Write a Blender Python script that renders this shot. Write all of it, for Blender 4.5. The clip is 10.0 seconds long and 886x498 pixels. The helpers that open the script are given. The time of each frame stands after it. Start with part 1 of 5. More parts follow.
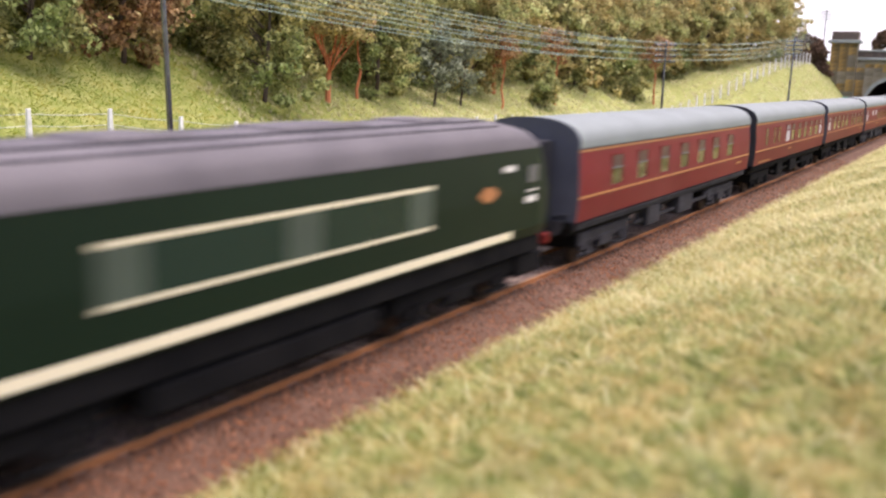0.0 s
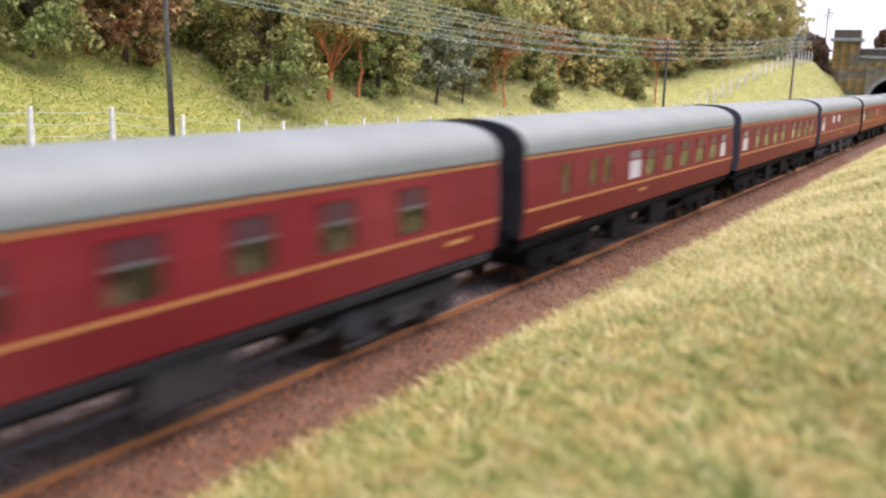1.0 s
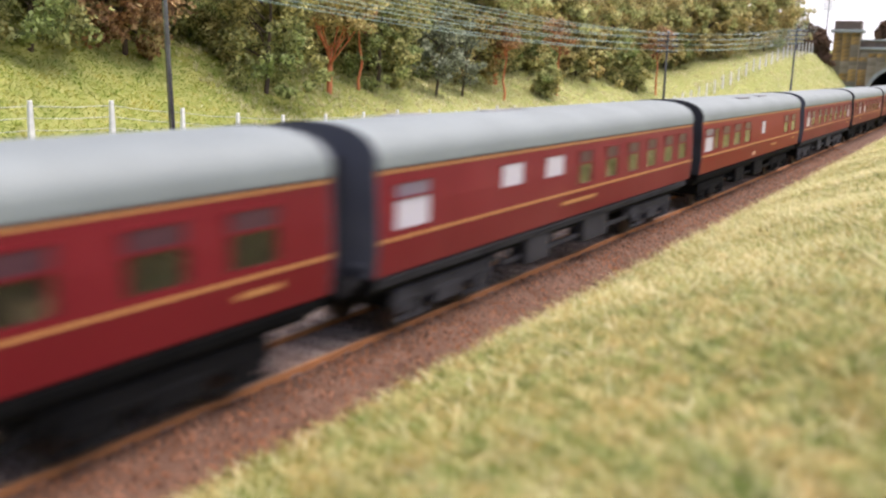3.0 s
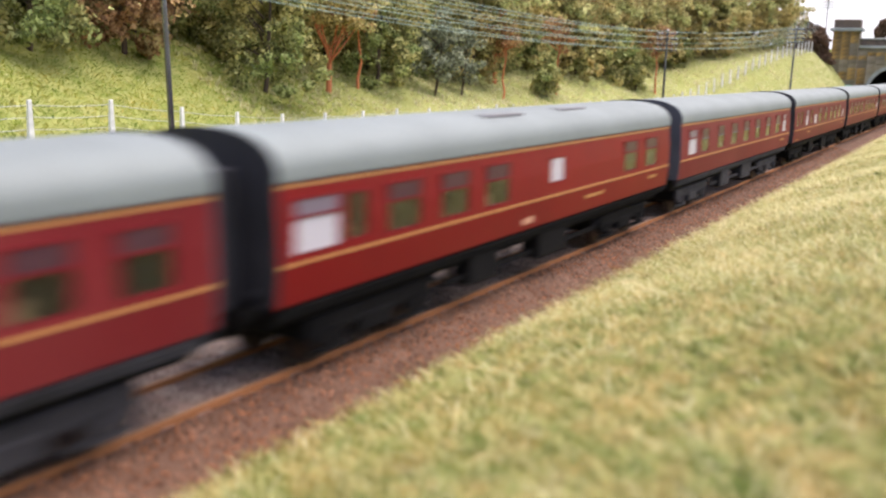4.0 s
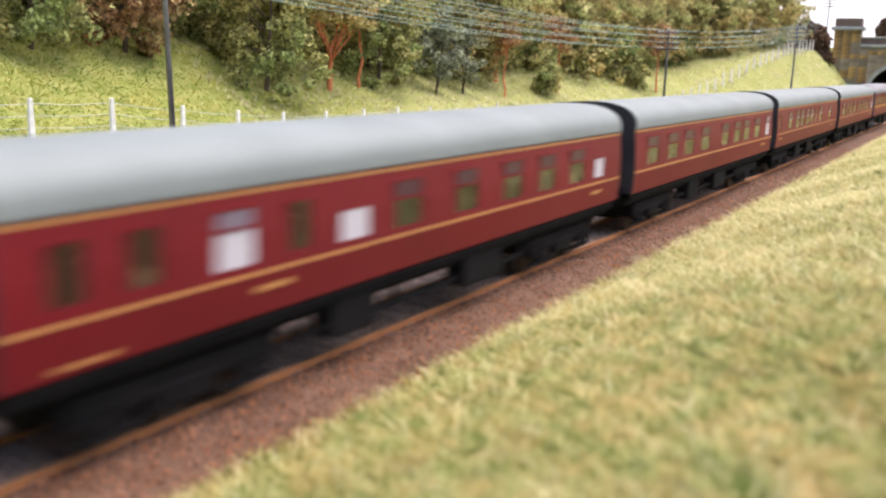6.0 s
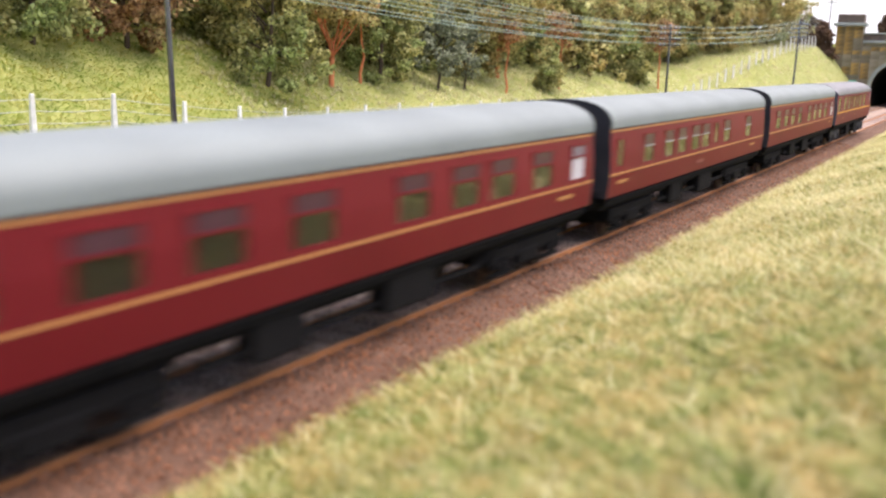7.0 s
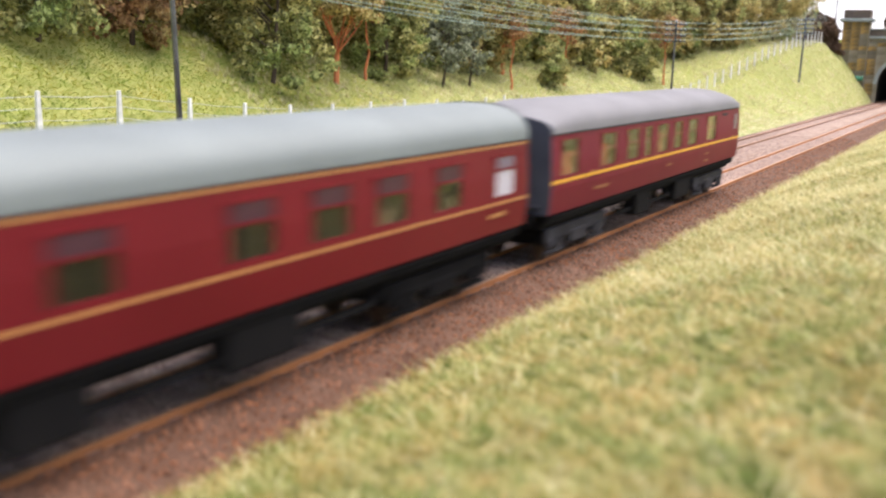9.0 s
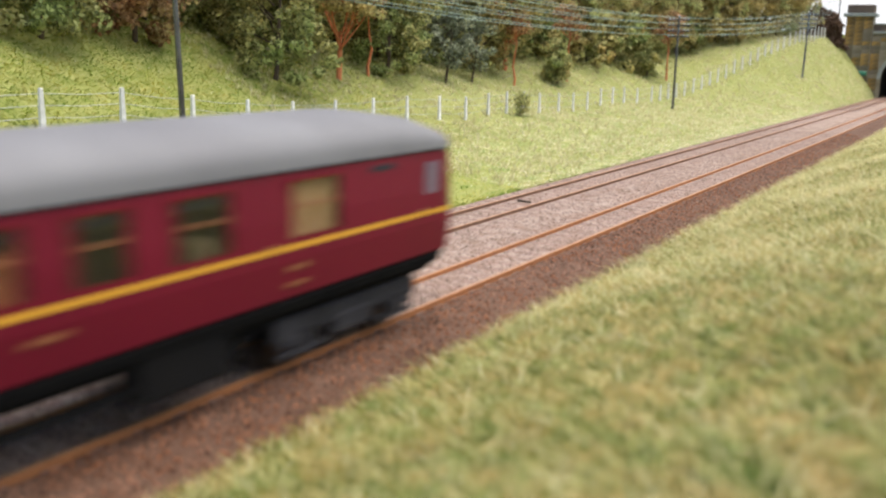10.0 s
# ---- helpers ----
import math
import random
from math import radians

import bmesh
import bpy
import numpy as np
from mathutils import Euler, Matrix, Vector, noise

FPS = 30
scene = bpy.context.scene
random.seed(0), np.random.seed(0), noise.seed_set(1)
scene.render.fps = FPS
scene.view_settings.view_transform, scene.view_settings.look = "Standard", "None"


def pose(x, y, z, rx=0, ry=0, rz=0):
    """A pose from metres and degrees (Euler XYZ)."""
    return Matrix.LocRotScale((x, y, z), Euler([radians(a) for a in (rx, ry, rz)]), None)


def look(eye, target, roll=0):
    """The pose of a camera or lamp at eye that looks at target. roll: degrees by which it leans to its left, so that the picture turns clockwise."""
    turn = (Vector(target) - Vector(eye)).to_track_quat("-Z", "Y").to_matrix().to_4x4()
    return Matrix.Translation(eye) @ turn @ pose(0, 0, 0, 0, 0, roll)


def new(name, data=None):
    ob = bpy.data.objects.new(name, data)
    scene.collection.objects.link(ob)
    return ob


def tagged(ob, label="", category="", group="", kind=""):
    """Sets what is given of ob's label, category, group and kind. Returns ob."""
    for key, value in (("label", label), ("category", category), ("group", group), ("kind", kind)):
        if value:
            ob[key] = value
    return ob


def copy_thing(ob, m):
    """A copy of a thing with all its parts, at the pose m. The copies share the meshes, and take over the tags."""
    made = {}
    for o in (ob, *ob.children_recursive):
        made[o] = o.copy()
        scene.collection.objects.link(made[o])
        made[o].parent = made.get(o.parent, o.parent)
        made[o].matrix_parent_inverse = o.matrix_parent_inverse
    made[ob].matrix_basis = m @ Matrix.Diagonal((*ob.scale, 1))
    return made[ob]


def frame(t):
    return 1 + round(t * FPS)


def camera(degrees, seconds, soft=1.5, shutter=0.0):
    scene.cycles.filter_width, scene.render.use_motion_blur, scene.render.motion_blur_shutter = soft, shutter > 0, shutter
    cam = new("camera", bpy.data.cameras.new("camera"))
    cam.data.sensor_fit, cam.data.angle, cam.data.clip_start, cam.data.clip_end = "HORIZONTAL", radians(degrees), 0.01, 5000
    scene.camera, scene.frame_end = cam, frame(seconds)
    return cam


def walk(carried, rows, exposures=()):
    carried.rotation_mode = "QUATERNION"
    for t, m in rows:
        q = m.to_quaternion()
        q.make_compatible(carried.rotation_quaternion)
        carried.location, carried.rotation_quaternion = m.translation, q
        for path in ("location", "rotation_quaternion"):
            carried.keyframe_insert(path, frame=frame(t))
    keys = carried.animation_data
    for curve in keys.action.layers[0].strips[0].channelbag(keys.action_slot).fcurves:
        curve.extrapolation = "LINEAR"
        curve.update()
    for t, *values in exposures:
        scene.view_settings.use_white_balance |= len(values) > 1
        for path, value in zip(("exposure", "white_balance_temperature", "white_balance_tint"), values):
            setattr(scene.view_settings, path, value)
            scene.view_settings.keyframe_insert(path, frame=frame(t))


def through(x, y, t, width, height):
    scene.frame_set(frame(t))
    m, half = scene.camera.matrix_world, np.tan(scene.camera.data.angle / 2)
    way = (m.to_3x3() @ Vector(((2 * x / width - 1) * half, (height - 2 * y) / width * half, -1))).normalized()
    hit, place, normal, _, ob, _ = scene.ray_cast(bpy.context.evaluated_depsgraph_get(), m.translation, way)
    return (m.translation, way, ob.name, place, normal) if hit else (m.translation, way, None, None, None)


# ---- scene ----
# A double-track model railway, 4 mm to the foot. All sizes below are in metres of the
# full-size prototype, x along the track, y across it, z up from the rail top.
S = 1 / 76.2
PITCH, GAP = 20.29, 1.30            # coach to coach, and between bodies
LEN = PITCH - GAP

# ---------------------------------------------------------------- camera
FOV = 49.72
EYE = Vector((0.0, -10.03, 4.94))


def aim(yaw, down, roll):
    """A camera pose at EYE: yaw from across the track to along it, downward tilt, roll (degrees)."""
    y, d = radians(yaw), radians(down)
    f = Vector((math.sin(y) * math.cos(d), math.cos(y) * math.cos(d), -math.sin(d)))
    return look(EYE * S, EYE * S + f, -roll)


AIMS = [
    (0.0, 60.62, 10.47, -1.72),
    (0.5, 60.51, 10.51, -1.74),
    (1.0, 60.53, 10.57, -1.72),
    (1.5, 60.47, 10.68, -1.71),
    (2.0, 60.54, 10.74, -1.69),
    (2.5, 60.52, 10.90, -1.62),
    (4.0, 60.54, 11.07, -1.52),
    (4.5, 60.63, 10.98, -1.56),
    (5.0, 60.64, 10.99, -1.66),
    (5.5, 60.58, 11.04, -1.59),
    (7.0, 60.41, 11.40, -1.60),
    (7.5, 60.35, 11.45, -1.59),
    (8.0, 60.21, 11.54, -1.46),
    (8.5, 60.16, 11.54, -1.47),
    (9.0, 60.10, 11.61, -1.51),
    (9.5, 60.05, 11.70, -1.44),
    (10.0, 59.92, 11.84, -1.36),
]
cam = camera(FOV, 10.0, soft=2.1, shutter=0.65)
cam.data.dof.use_dof = True           # focused on the middle distance; the near grass falls out of focus
cam.data.dof.focus_distance = 44 * S
cam.data.dof.aperture_fstop = 24
STOPS = [(0.0, 0.90, 6500, 24), (2.0, 0.86, 6500, 20), (5.0, 0.95, 6500, 18), (7.0, 1.02, 6500, 19), (9.0, 0.95, 6500, 16), (9.5, 0.92, 6500, 14), (10.0, 0.58, 6500, 9)]
walk(cam, [(t, aim(a, b, c)) for t, a, b, c in AIMS], STOPS)

# ---------------------------------------------------------------- light
world = bpy.data.worlds.new("daylight")
scene.world = world
world.use_nodes = True
wn = world.node_tree
sky = wn.nodes.new("ShaderNodeTexSky")
sky.sky_type = "NISHITA"
sky.sun_disc = False
sky.sun_elevation = radians(76)
sky.sun_rotation = radians(148)
sky.air_density, sky.dust_density, sky.ozone_density = 1.0, 4.0, 0.6
wn.links.new(sky.outputs[0], wn.nodes["Background"].inputs[0])
wn.nodes["Background"].inputs[1].default_value = 0.15
sun = new("sun", bpy.data.lights.new("sun", "SUN"))
sun.data.energy, sun.data.angle, sun.data.color = 3.2, radians(85), (1.0, 0.95, 0.88)
sun.matrix_world = look(Vector((0.16, -0.26, 1.2)), Vector((0, 0, 0)))

# ---------------------------------------------------------------- materials


def ramp_node(nt, stops):
    r = nt.nodes.new("ShaderNodeValToRGB")
    while len(r.color_ramp.elements) < len(stops):
        r.color_ramp.elements.new(0.5)
    for el, (p, c) in zip(r.color_ramp.elements, stops):
        el.position, el.color = p, (*c, 1)
    return r


def mat(name, base, rough=0.6, metal=0.0, vary=0.0, freq=3.0, second=None, bump=0.0, bump_freq=30.0,
        piece=0.0, island=0.0, big=0.3, dirt=None, dirt_amount=0.0, spec=0.3):
    """A procedural surface: base mixed with a second colour by noise at two scales (freq per metre, full size)."""
    m = bpy.data.materials.new(name)
    m.use_nodes = True
    nt = m.node_tree
    bs = nt.nodes["Principled BSDF"]
    bs.inputs["Roughness"].default_value, bs.inputs["Metallic"].default_value = rough, metal
    bs.inputs["Specular IOR Level"].default_value = spec
    tc = nt.nodes.new("ShaderNodeTexCoord")
    geo = nt.nodes.new("ShaderNodeNewGeometry")

    def fine(f, detail=4.0):
        n = nt.nodes.new("ShaderNodeTexNoise")
        n.inputs["Scale"].default_value = f / S
        n.inputs["Detail"].default_value = detail
        nt.links.new(tc.outputs["Object"], n.inputs["Vector"])
        return n.outputs["Fac"]

    def blend(fac, a, b):
        x = nt.nodes.new("ShaderNodeMix")
        x.data_type = "RGBA"
        nt.links.new(fac, x.inputs[0])
        for sock, v in ((x.inputs[6], a), (x.inputs[7], b)):
            if isinstance(v, tuple):
                sock.default_value = (*v, 1)
            else:
                nt.links.new(v, sock)
        return x.outputs[2]

    def remap(v, lo, hi, to=1.0):
        r = nt.nodes.new("ShaderNodeMapRange")
        r.inputs[1].default_value, r.inputs[2].default_value, r.inputs[4].default_value = lo, hi, to
        nt.links.new(v, r.inputs[0])
        return r.outputs[0]

    col = base
    if second:
        col = blend(remap(fine(freq), 0.35, 0.65), col, second)
        col = blend(remap(fine(freq * big * 0.3), 0.4, 0.65, 0.6), col, second)
    if dirt:
        col = blend(remap(fine(freq * 0.6, 8), 0.45, 0.75, dirt_amount), col, dirt)
    if vary or piece or island:
        hsv = nt.nodes.new("ShaderNodeHueSaturation")
        if isinstance(col, tuple):
            hsv.inputs["Color"].default_value = (*col, 1)
        else:
            nt.links.new(col, hsv.inputs["Color"])
        if island:
            src = geo.outputs["Random Per Island"]
            amt = island
        elif piece:
            oi = nt.nodes.new("ShaderNodeObjectInfo")
            src = oi.outputs["Random"]
            amt = piece
        else:
            src = fine(freq * 5)
            amt = vary
        r = nt.nodes.new("ShaderNodeMapRange")
        r.inputs[3].default_value, r.inputs[4].default_value = 1 - amt, 1 + amt
        nt.links.new(src, r.inputs[0])
        nt.links.new(r.outputs[0], hsv.inputs["Value"])
        col = hsv.outputs[0]
    if isinstance(col, tuple):
        bs.inputs["Base Color"].default_value = (*col, 1)
    else:
        nt.links.new(col, bs.inputs["Base Color"])
    if bump:
        b = nt.nodes.new("ShaderNodeBump")
        b.inputs["Strength"].default_value = bump
        b.inputs["Distance"].default_value = 0.05 * S
        nt.links.new(fine(bump_freq, 6), b.inputs["Height"])
        nt.links.new(b.outputs[0], bs.inputs["Normal"])
    return m


def leafy(name, stops, patch=((0.0, (1, 1, 1)), (1.0, (1, 1, 1))), patch_freq=0.25, rough=0.8, through=0.25):
    """Blades and leaves: a colour per blade from a ramp, tinted by broad patches; lets some light through."""
    m = bpy.data.materials.new(name)
    m.use_nodes = True
    nt = m.node_tree
    bs = nt.nodes["Principled BSDF"]
    bs.inputs["Roughness"].default_value = rough
    bs.inputs["Specular IOR Level"].default_value = 0.2
    geo = nt.nodes.new("ShaderNodeNewGeometry")
    r = ramp_node(nt, stops)
    nt.links.new(geo.outputs["Random Per Island"], r.inputs[0])
    tc = nt.nodes.new("ShaderNodeTexCoord")
    n = nt.nodes.new("ShaderNodeTexNoise")
    n.inputs["Scale"].default_value, n.inputs["Detail"].default_value = patch_freq / S, 3
    nt.links.new(tc.outputs["Object"], n.inputs["Vector"])
    p = ramp_node(nt, patch)
    nt.links.new(n.outputs["Fac"], p.inputs[0])
    x = nt.nodes.new("ShaderNodeMix")
    x.data_type, x.blend_type = "RGBA", "MULTIPLY"
    x.inputs[0].default_value = 1
    nt.links.new(r.outputs[0], x.inputs[6])
    nt.links.new(p.outputs[0], x.inputs[7])
    nt.links.new(x.outputs[2], bs.inputs["Base Color"])
    t = nt.nodes.new("ShaderNodeBsdfTranslucent")
    nt.links.new(x.outputs[2], t.inputs[0])
    mx = nt.nodes.new("ShaderNodeMixShader")
    mx.inputs[0].default_value = through
    nt.links.new(bs.outputs[0], mx.inputs[1])
    nt.links.new(t.outputs[0], mx.inputs[2])
    nt.links.new(mx.outputs[0], nt.nodes["Material Output"].inputs[0])
    return m


def glass_mat(name, tint=(0.97, 0.97, 0.95), rough=0.03, haze=0.018):
    m = bpy.data.materials.new(name)
    m.use_nodes = True
    nt = m.node_tree
    tr = nt.nodes.new("ShaderNodeBsdfTransparent")
    tr.inputs[0].default_value = (*tint, 1)
    gl = nt.nodes.new("ShaderNodeBsdfGlossy")
    gl.inputs["Roughness"].default_value = rough
    # gloss that rises towards grazing angles, alike on both faces of the pane
    lw = nt.nodes.new("ShaderNodeLayerWeight")
    lw.inputs[0].default_value = 0.5
    po = nt.nodes.new("ShaderNodeMath")
    po.operation = "POWER"
    po.inputs[1].default_value = 3.4
    nt.links.new(lw.outputs["Facing"], po.inputs[0])
    fr = nt.nodes.new("ShaderNodeMapRange")
    fr.inputs[3].default_value, fr.inputs[4].default_value = 0.03, 0.85
    nt.links.new(po.outputs[0], fr.inputs[0])
    mx = nt.nodes.new("ShaderNodeMixShader")
    nt.links.new(fr.outputs[0], mx.inputs[0])
    nt.links.new(tr.outputs[0], mx.inputs[1])
    nt.links.new(gl.outputs[0], mx.inputs[2])
    # a thin pale haze put into the pane to imitate light in the windows
    veil = nt.nodes.new("ShaderNodeBsdfDiffuse")
    veil.inputs[0].default_value = (0.42, 0.36, 0.27, 1)
    film_ = nt.nodes.new("ShaderNodeMixShader")
    film_.inputs[0].default_value = haze
    nt.links.new(mx.outputs[0], film_.inputs[1])
    nt.links.new(veil.outputs[0], film_.inputs[2])
    nt.links.new(film_.outputs[0], nt.nodes["Material Output"].inputs[0])
    return m


GRASS_GREEN = ((0.0, (0.085, 0.11, 0.028)), (0.3, (0.19, 0.19, 0.06)), (0.5, (0.29, 0.24, 0.08)), (0.7, (0.33, 0.30, 0.125)), (1.0, (0.66, 0.60, 0.37)))
M_soil = mat("turf_mat", (0.20, 0.23, 0.052), 0.95, second=(0.28, 0.285, 0.095), freq=1.6, bump=0.6, bump_freq=12)
M_grass_near = leafy("static_grass", GRASS_GREEN, ((0.36, (0.5, 0.7, 0.4)), (0.45, (0.8, 0.9, 0.66)), (0.54, (0.98, 0.93, 0.76)), (0.64, (1.2, 1.0, 0.86))), 2.0, through=0.4)
M_grass_dry = leafy("dry_grass_strands", ((0.0, (0.42, 0.38, 0.16)), (0.5, (0.58, 0.53, 0.28)), (1.0, (0.74, 0.70, 0.48))), through=0.45)
M_grass_far = leafy("bank_grass", ((0.0, (0.20, 0.25, 0.04)), (0.35, (0.28, 0.315, 0.06)), (0.75, (0.355, 0.365, 0.08)), (1.0, (0.48, 0.46, 0.18))),
                    ((0.36, (0.5, 0.72, 0.5)), (0.46, (0.82, 0.93, 0.75)), (0.55, (1.02, 0.98, 0.88)), (0.66, (1.25, 1.08, 1.0))), 1.0, through=0.6)
M_grass_hill = leafy("hill_grass", ((0.0, (0.20, 0.255, 0.045)), (0.4, (0.27, 0.315, 0.058)), (0.8, (0.355, 0.37, 0.075)), (1.0, (0.50, 0.46, 0.16))),
                     ((0.36, (0.55, 0.78, 0.55)), (0.46, (0.85, 0.96, 0.8)), (0.55, (1.05, 1.0, 0.85)), (0.66, (1.3, 1.08, 0.9))), 0.8, through=0.55)
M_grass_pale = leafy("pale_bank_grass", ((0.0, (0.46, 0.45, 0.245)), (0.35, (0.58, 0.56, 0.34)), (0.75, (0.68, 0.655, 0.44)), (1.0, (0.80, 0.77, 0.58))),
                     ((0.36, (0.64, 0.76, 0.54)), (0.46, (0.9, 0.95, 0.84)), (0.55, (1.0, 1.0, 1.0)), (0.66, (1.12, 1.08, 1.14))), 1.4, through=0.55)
M_tuft_straw = leafy("straw_tufts", ((0.0, (0.42, 0.40, 0.19)), (0.5, (0.58, 0.55, 0.30)), (1.0, (0.76, 0.73, 0.50))), through=0.5)
M_ballast = mat("ballast", (0.19, 0.13, 0.10), 0.95, second=(0.32, 0.25, 0.21), freq=3, bump=1.0, bump_freq=16,
                dirt=(0.17, 0.09, 0.06), dirt_amount=0.5)
M_cess = mat("cess_ballast", (0.072, 0.035, 0.020), 0.95, second=(0.13, 0.073, 0.048), freq=2, bump=1.0, bump_freq=16, dirt=(0.075, 0.035, 0.022), dirt_amount=0.7)
M_cess_stones = mat("cess_stones", (0.195, 0.118, 0.086), 0.95, island=0.75, second=(0.19, 0.076, 0.032), freq=1.2)
M_stones = mat("ballast_stones", (0.34, 0.265, 0.23), 0.95, island=0.5, second=(0.23, 0.155, 0.12), freq=0.9)
M_sleeper = mat("sleeper_wood", (0.18, 0.115, 0.09), 0.9, piece=0.15, second=(0.24, 0.165, 0.14), freq=5, bump=0.5)
M_rail_far = mat("dull_rail", (0.24, 0.13, 0.08), 0.8, second=(0.18, 0.10, 0.065), freq=2, bump=0.2)
M_rail = mat("rusty_rail", (0.48, 0.20, 0.075), 0.8, second=(0.36, 0.15, 0.06), freq=2, bump=0.2)
M_railtop = mat("worn_rail_head", (0.36, 0.195, 0.11), 0.55, 0.2, vary=0.2, freq=1)
M_maroon_dusty = mat("dusty_maroon_paint", (0.155, 0.011, 0.015), 0.5, second=(0.125, 0.009, 0.012), freq=0.35, vary=0.06, dirt=(0.21, 0.05, 0.045), dirt_amount=0.4, spec=0.15)
M_maroon = mat("maroon_paint", (0.145, 0.007, 0.011), 0.5, second=(0.115, 0.006, 0.009), freq=0.35, vary=0.06, dirt=(0.15, 0.016, 0.02), dirt_amount=0.3, spec=0.2)
M_crimson = mat("bright_maroon_paint", (0.18, 0.007, 0.008), 0.42, second=(0.15, 0.006, 0.008), freq=0.35, vary=0.05, spec=0.15)
M_plum = mat("plum_maroon_paint", (0.145, 0.006, 0.019), 0.5, second=(0.12, 0.005, 0.016), freq=0.35, vary=0.05, spec=0.2)
M_roof = mat("roof_grey", (0.165, 0.19, 0.187), 0.6, second=(0.132, 0.152, 0.15), freq=0.4, vary=0.07, bump=0.1)
M_roof_warm = mat("roof_weathered", (0.17, 0.17, 0.178), 0.7, second=(0.13, 0.128, 0.135), freq=0.4, vary=0.08, bump=0.1)
M_lining = mat("gold_lining", (0.36, 0.165, 0.055), 0.5, vary=0.1, freq=2)
M_lining_dim = mat("dull_gold_lining", (0.22, 0.085, 0.035), 0.5, vary=0.1, freq=2)
M_lining_y = mat("yellow_lining", (0.58, 0.30, 0.03), 0.45, vary=0.08, freq=2)
M_black = mat("underframe_black", (0.006, 0.006, 0.0065), 0.85, second=(0.011, 0.0105, 0.0105), freq=1.5, bump=0.2, spec=0.06)
M_dusty = mat("underframe_dusty", (0.045, 0.044, 0.050), 0.9, second=(0.019, 0.018, 0.020), freq=1.5, bump=0.3)
M_endblack = mat("end_black", (0.012, 0.012, 0.016), 0.7, second=(0.022, 0.022, 0.028), freq=1.0)
M_door = mat("gangway_door_paint", (0.20, 0.055, 0.045), 0.6, vary=0.15)
M_endgrey = mat("end_grey", (0.042, 0.045, 0.062), 0.75, second=(0.06, 0.064, 0.082), freq=1.0)
M_glass = glass_mat("window_glass")
M_white = mat("obscured_glass", (0.46, 0.44, 0.48), 0.35, vary=0.08, freq=2)
M_toplight = mat("dim_toplight", (0.16, 0.13, 0.165), 0.3, vary=0.1, freq=3)
M_dimtop = mat("dim_purple_toplight", (0.075, 0.030, 0.040), 0.3, second=(0.05, 0.022, 0.03), freq=2, vary=0.1)
M_palebar = mat("pale_vent_frame", (0.27, 0.27, 0.27), 0.4, 0.2, vary=0.05)
M_crest = mat("painted_crest", (0.46, 0.24, 0.16), 0.5, vary=0.3, freq=5)
M_bar = mat("vent_frame", (0.13, 0.13, 0.135), 0.4, 0.3, vary=0.05)
M_seat = mat("seat_moquette", (0.22, 0.12, 0.075), 0.9, second=(0.18, 0.13, 0.07), freq=2)
M_panel = mat("varnished_panel", (0.22, 0.13, 0.075), 0.6, second=(0.16, 0.09, 0.05), freq=1.0)
M_wood = mat("dark_corridor_wood", (0.15, 0.10, 0.05), 0.7, second=(0.10, 0.065, 0.035), freq=0.8)
M_orange_panel = mat("orange_compartment", (0.40, 0.062, 0.025), 0.7, second=(0.30, 0.10, 0.04), freq=0.8)
M_creampanel = mat("cream_compartment", (0.42, 0.25, 0.12), 0.7, second=(0.34, 0.19, 0.09), freq=0.8)
M_floor = mat("coach_floor", (0.10, 0.075, 0.055), 0.9, vary=0.2)
M_wheel = mat("wheel_steel", (0.05, 0.045, 0.042), 0.6, 0.5, second=(0.09, 0.06, 0.05), freq=2)
M_locogreen = mat("loco_green", (0.0075, 0.017, 0.009), 0.45, second=(0.006, 0.014, 0.0075), freq=0.4, vary=0.06, spec=0.12)
M_locopanel = mat("loco_panel", (0.055, 0.075, 0.055), 0.5, second=(0.045, 0.06, 0.045), freq=0.8)
M_locowin = mat("loco_dark_glass", (0.012, 0.026, 0.02), 0.2, vary=0.1)
M_cream = mat("cream_band", (0.66, 0.60, 0.42), 0.5, vary=0.06, freq=1.5)
M_locoroof = mat("loco_roof_grey", (0.115, 0.104, 0.112), 0.7, second=(0.07, 0.063, 0.07), freq=0.5, bump=0.2)
M_red = mat("buffer_red", (0.20, 0.02, 0.015), 0.5, vary=0.1)
M_orange = mat("crest_orange", (0.38, 0.16, 0.06), 0.5, vary=0.2, freq=6)
M_mark = mat("white_marking", (0.62, 0.60, 0.56), 0.5, vary=0.1)
M_concrete = mat("concrete_post", (0.80, 0.80, 0.80), 0.85, second=(0.60, 0.60, 0.59), freq=4, piece=0.08)
M_wire = mat("fence_wire", (0.38, 0.40, 0.36), 0.6, 0.2, vary=0.1)
M_line = mat("telegraph_wire", (0.17, 0.24, 0.215), 0.5, 0.2, vary=0.1)
M_pole = mat("pole_dark", (0.22, 0.225, 0.26), 0.25, 0.8, second=(0.10, 0.10, 0.12), freq=2, vary=0.1, spec=0.6)
M_insul = mat("insulator_white", (0.6, 0.62, 0.6), 0.3, vary=0.05)
M_bark = mat("bark", (0.10, 0.07, 0.05), 0.95, second=(0.06, 0.045, 0.035), freq=3, bump=0.8, bump_freq=14)
M_redbark = mat("red_bark", (0.60, 0.22, 0.10), 0.9, second=(0.46, 0.155, 0.07), freq=3, bump=0.6, bump_freq=14)
M_stone_o = mat("ochre_stone", (0.44, 0.28, 0.085), 0.9, piece=0.2, second=(0.16, 0.12, 0.06), freq=0.8, bump=0.5, bump_freq=8)
M_stone_d = mat("sooty_stone", (0.25, 0.225, 0.175), 0.9, piece=0.3, second=(0.18, 0.16, 0.11), freq=0.8, bump=0.5, bump_freq=8)
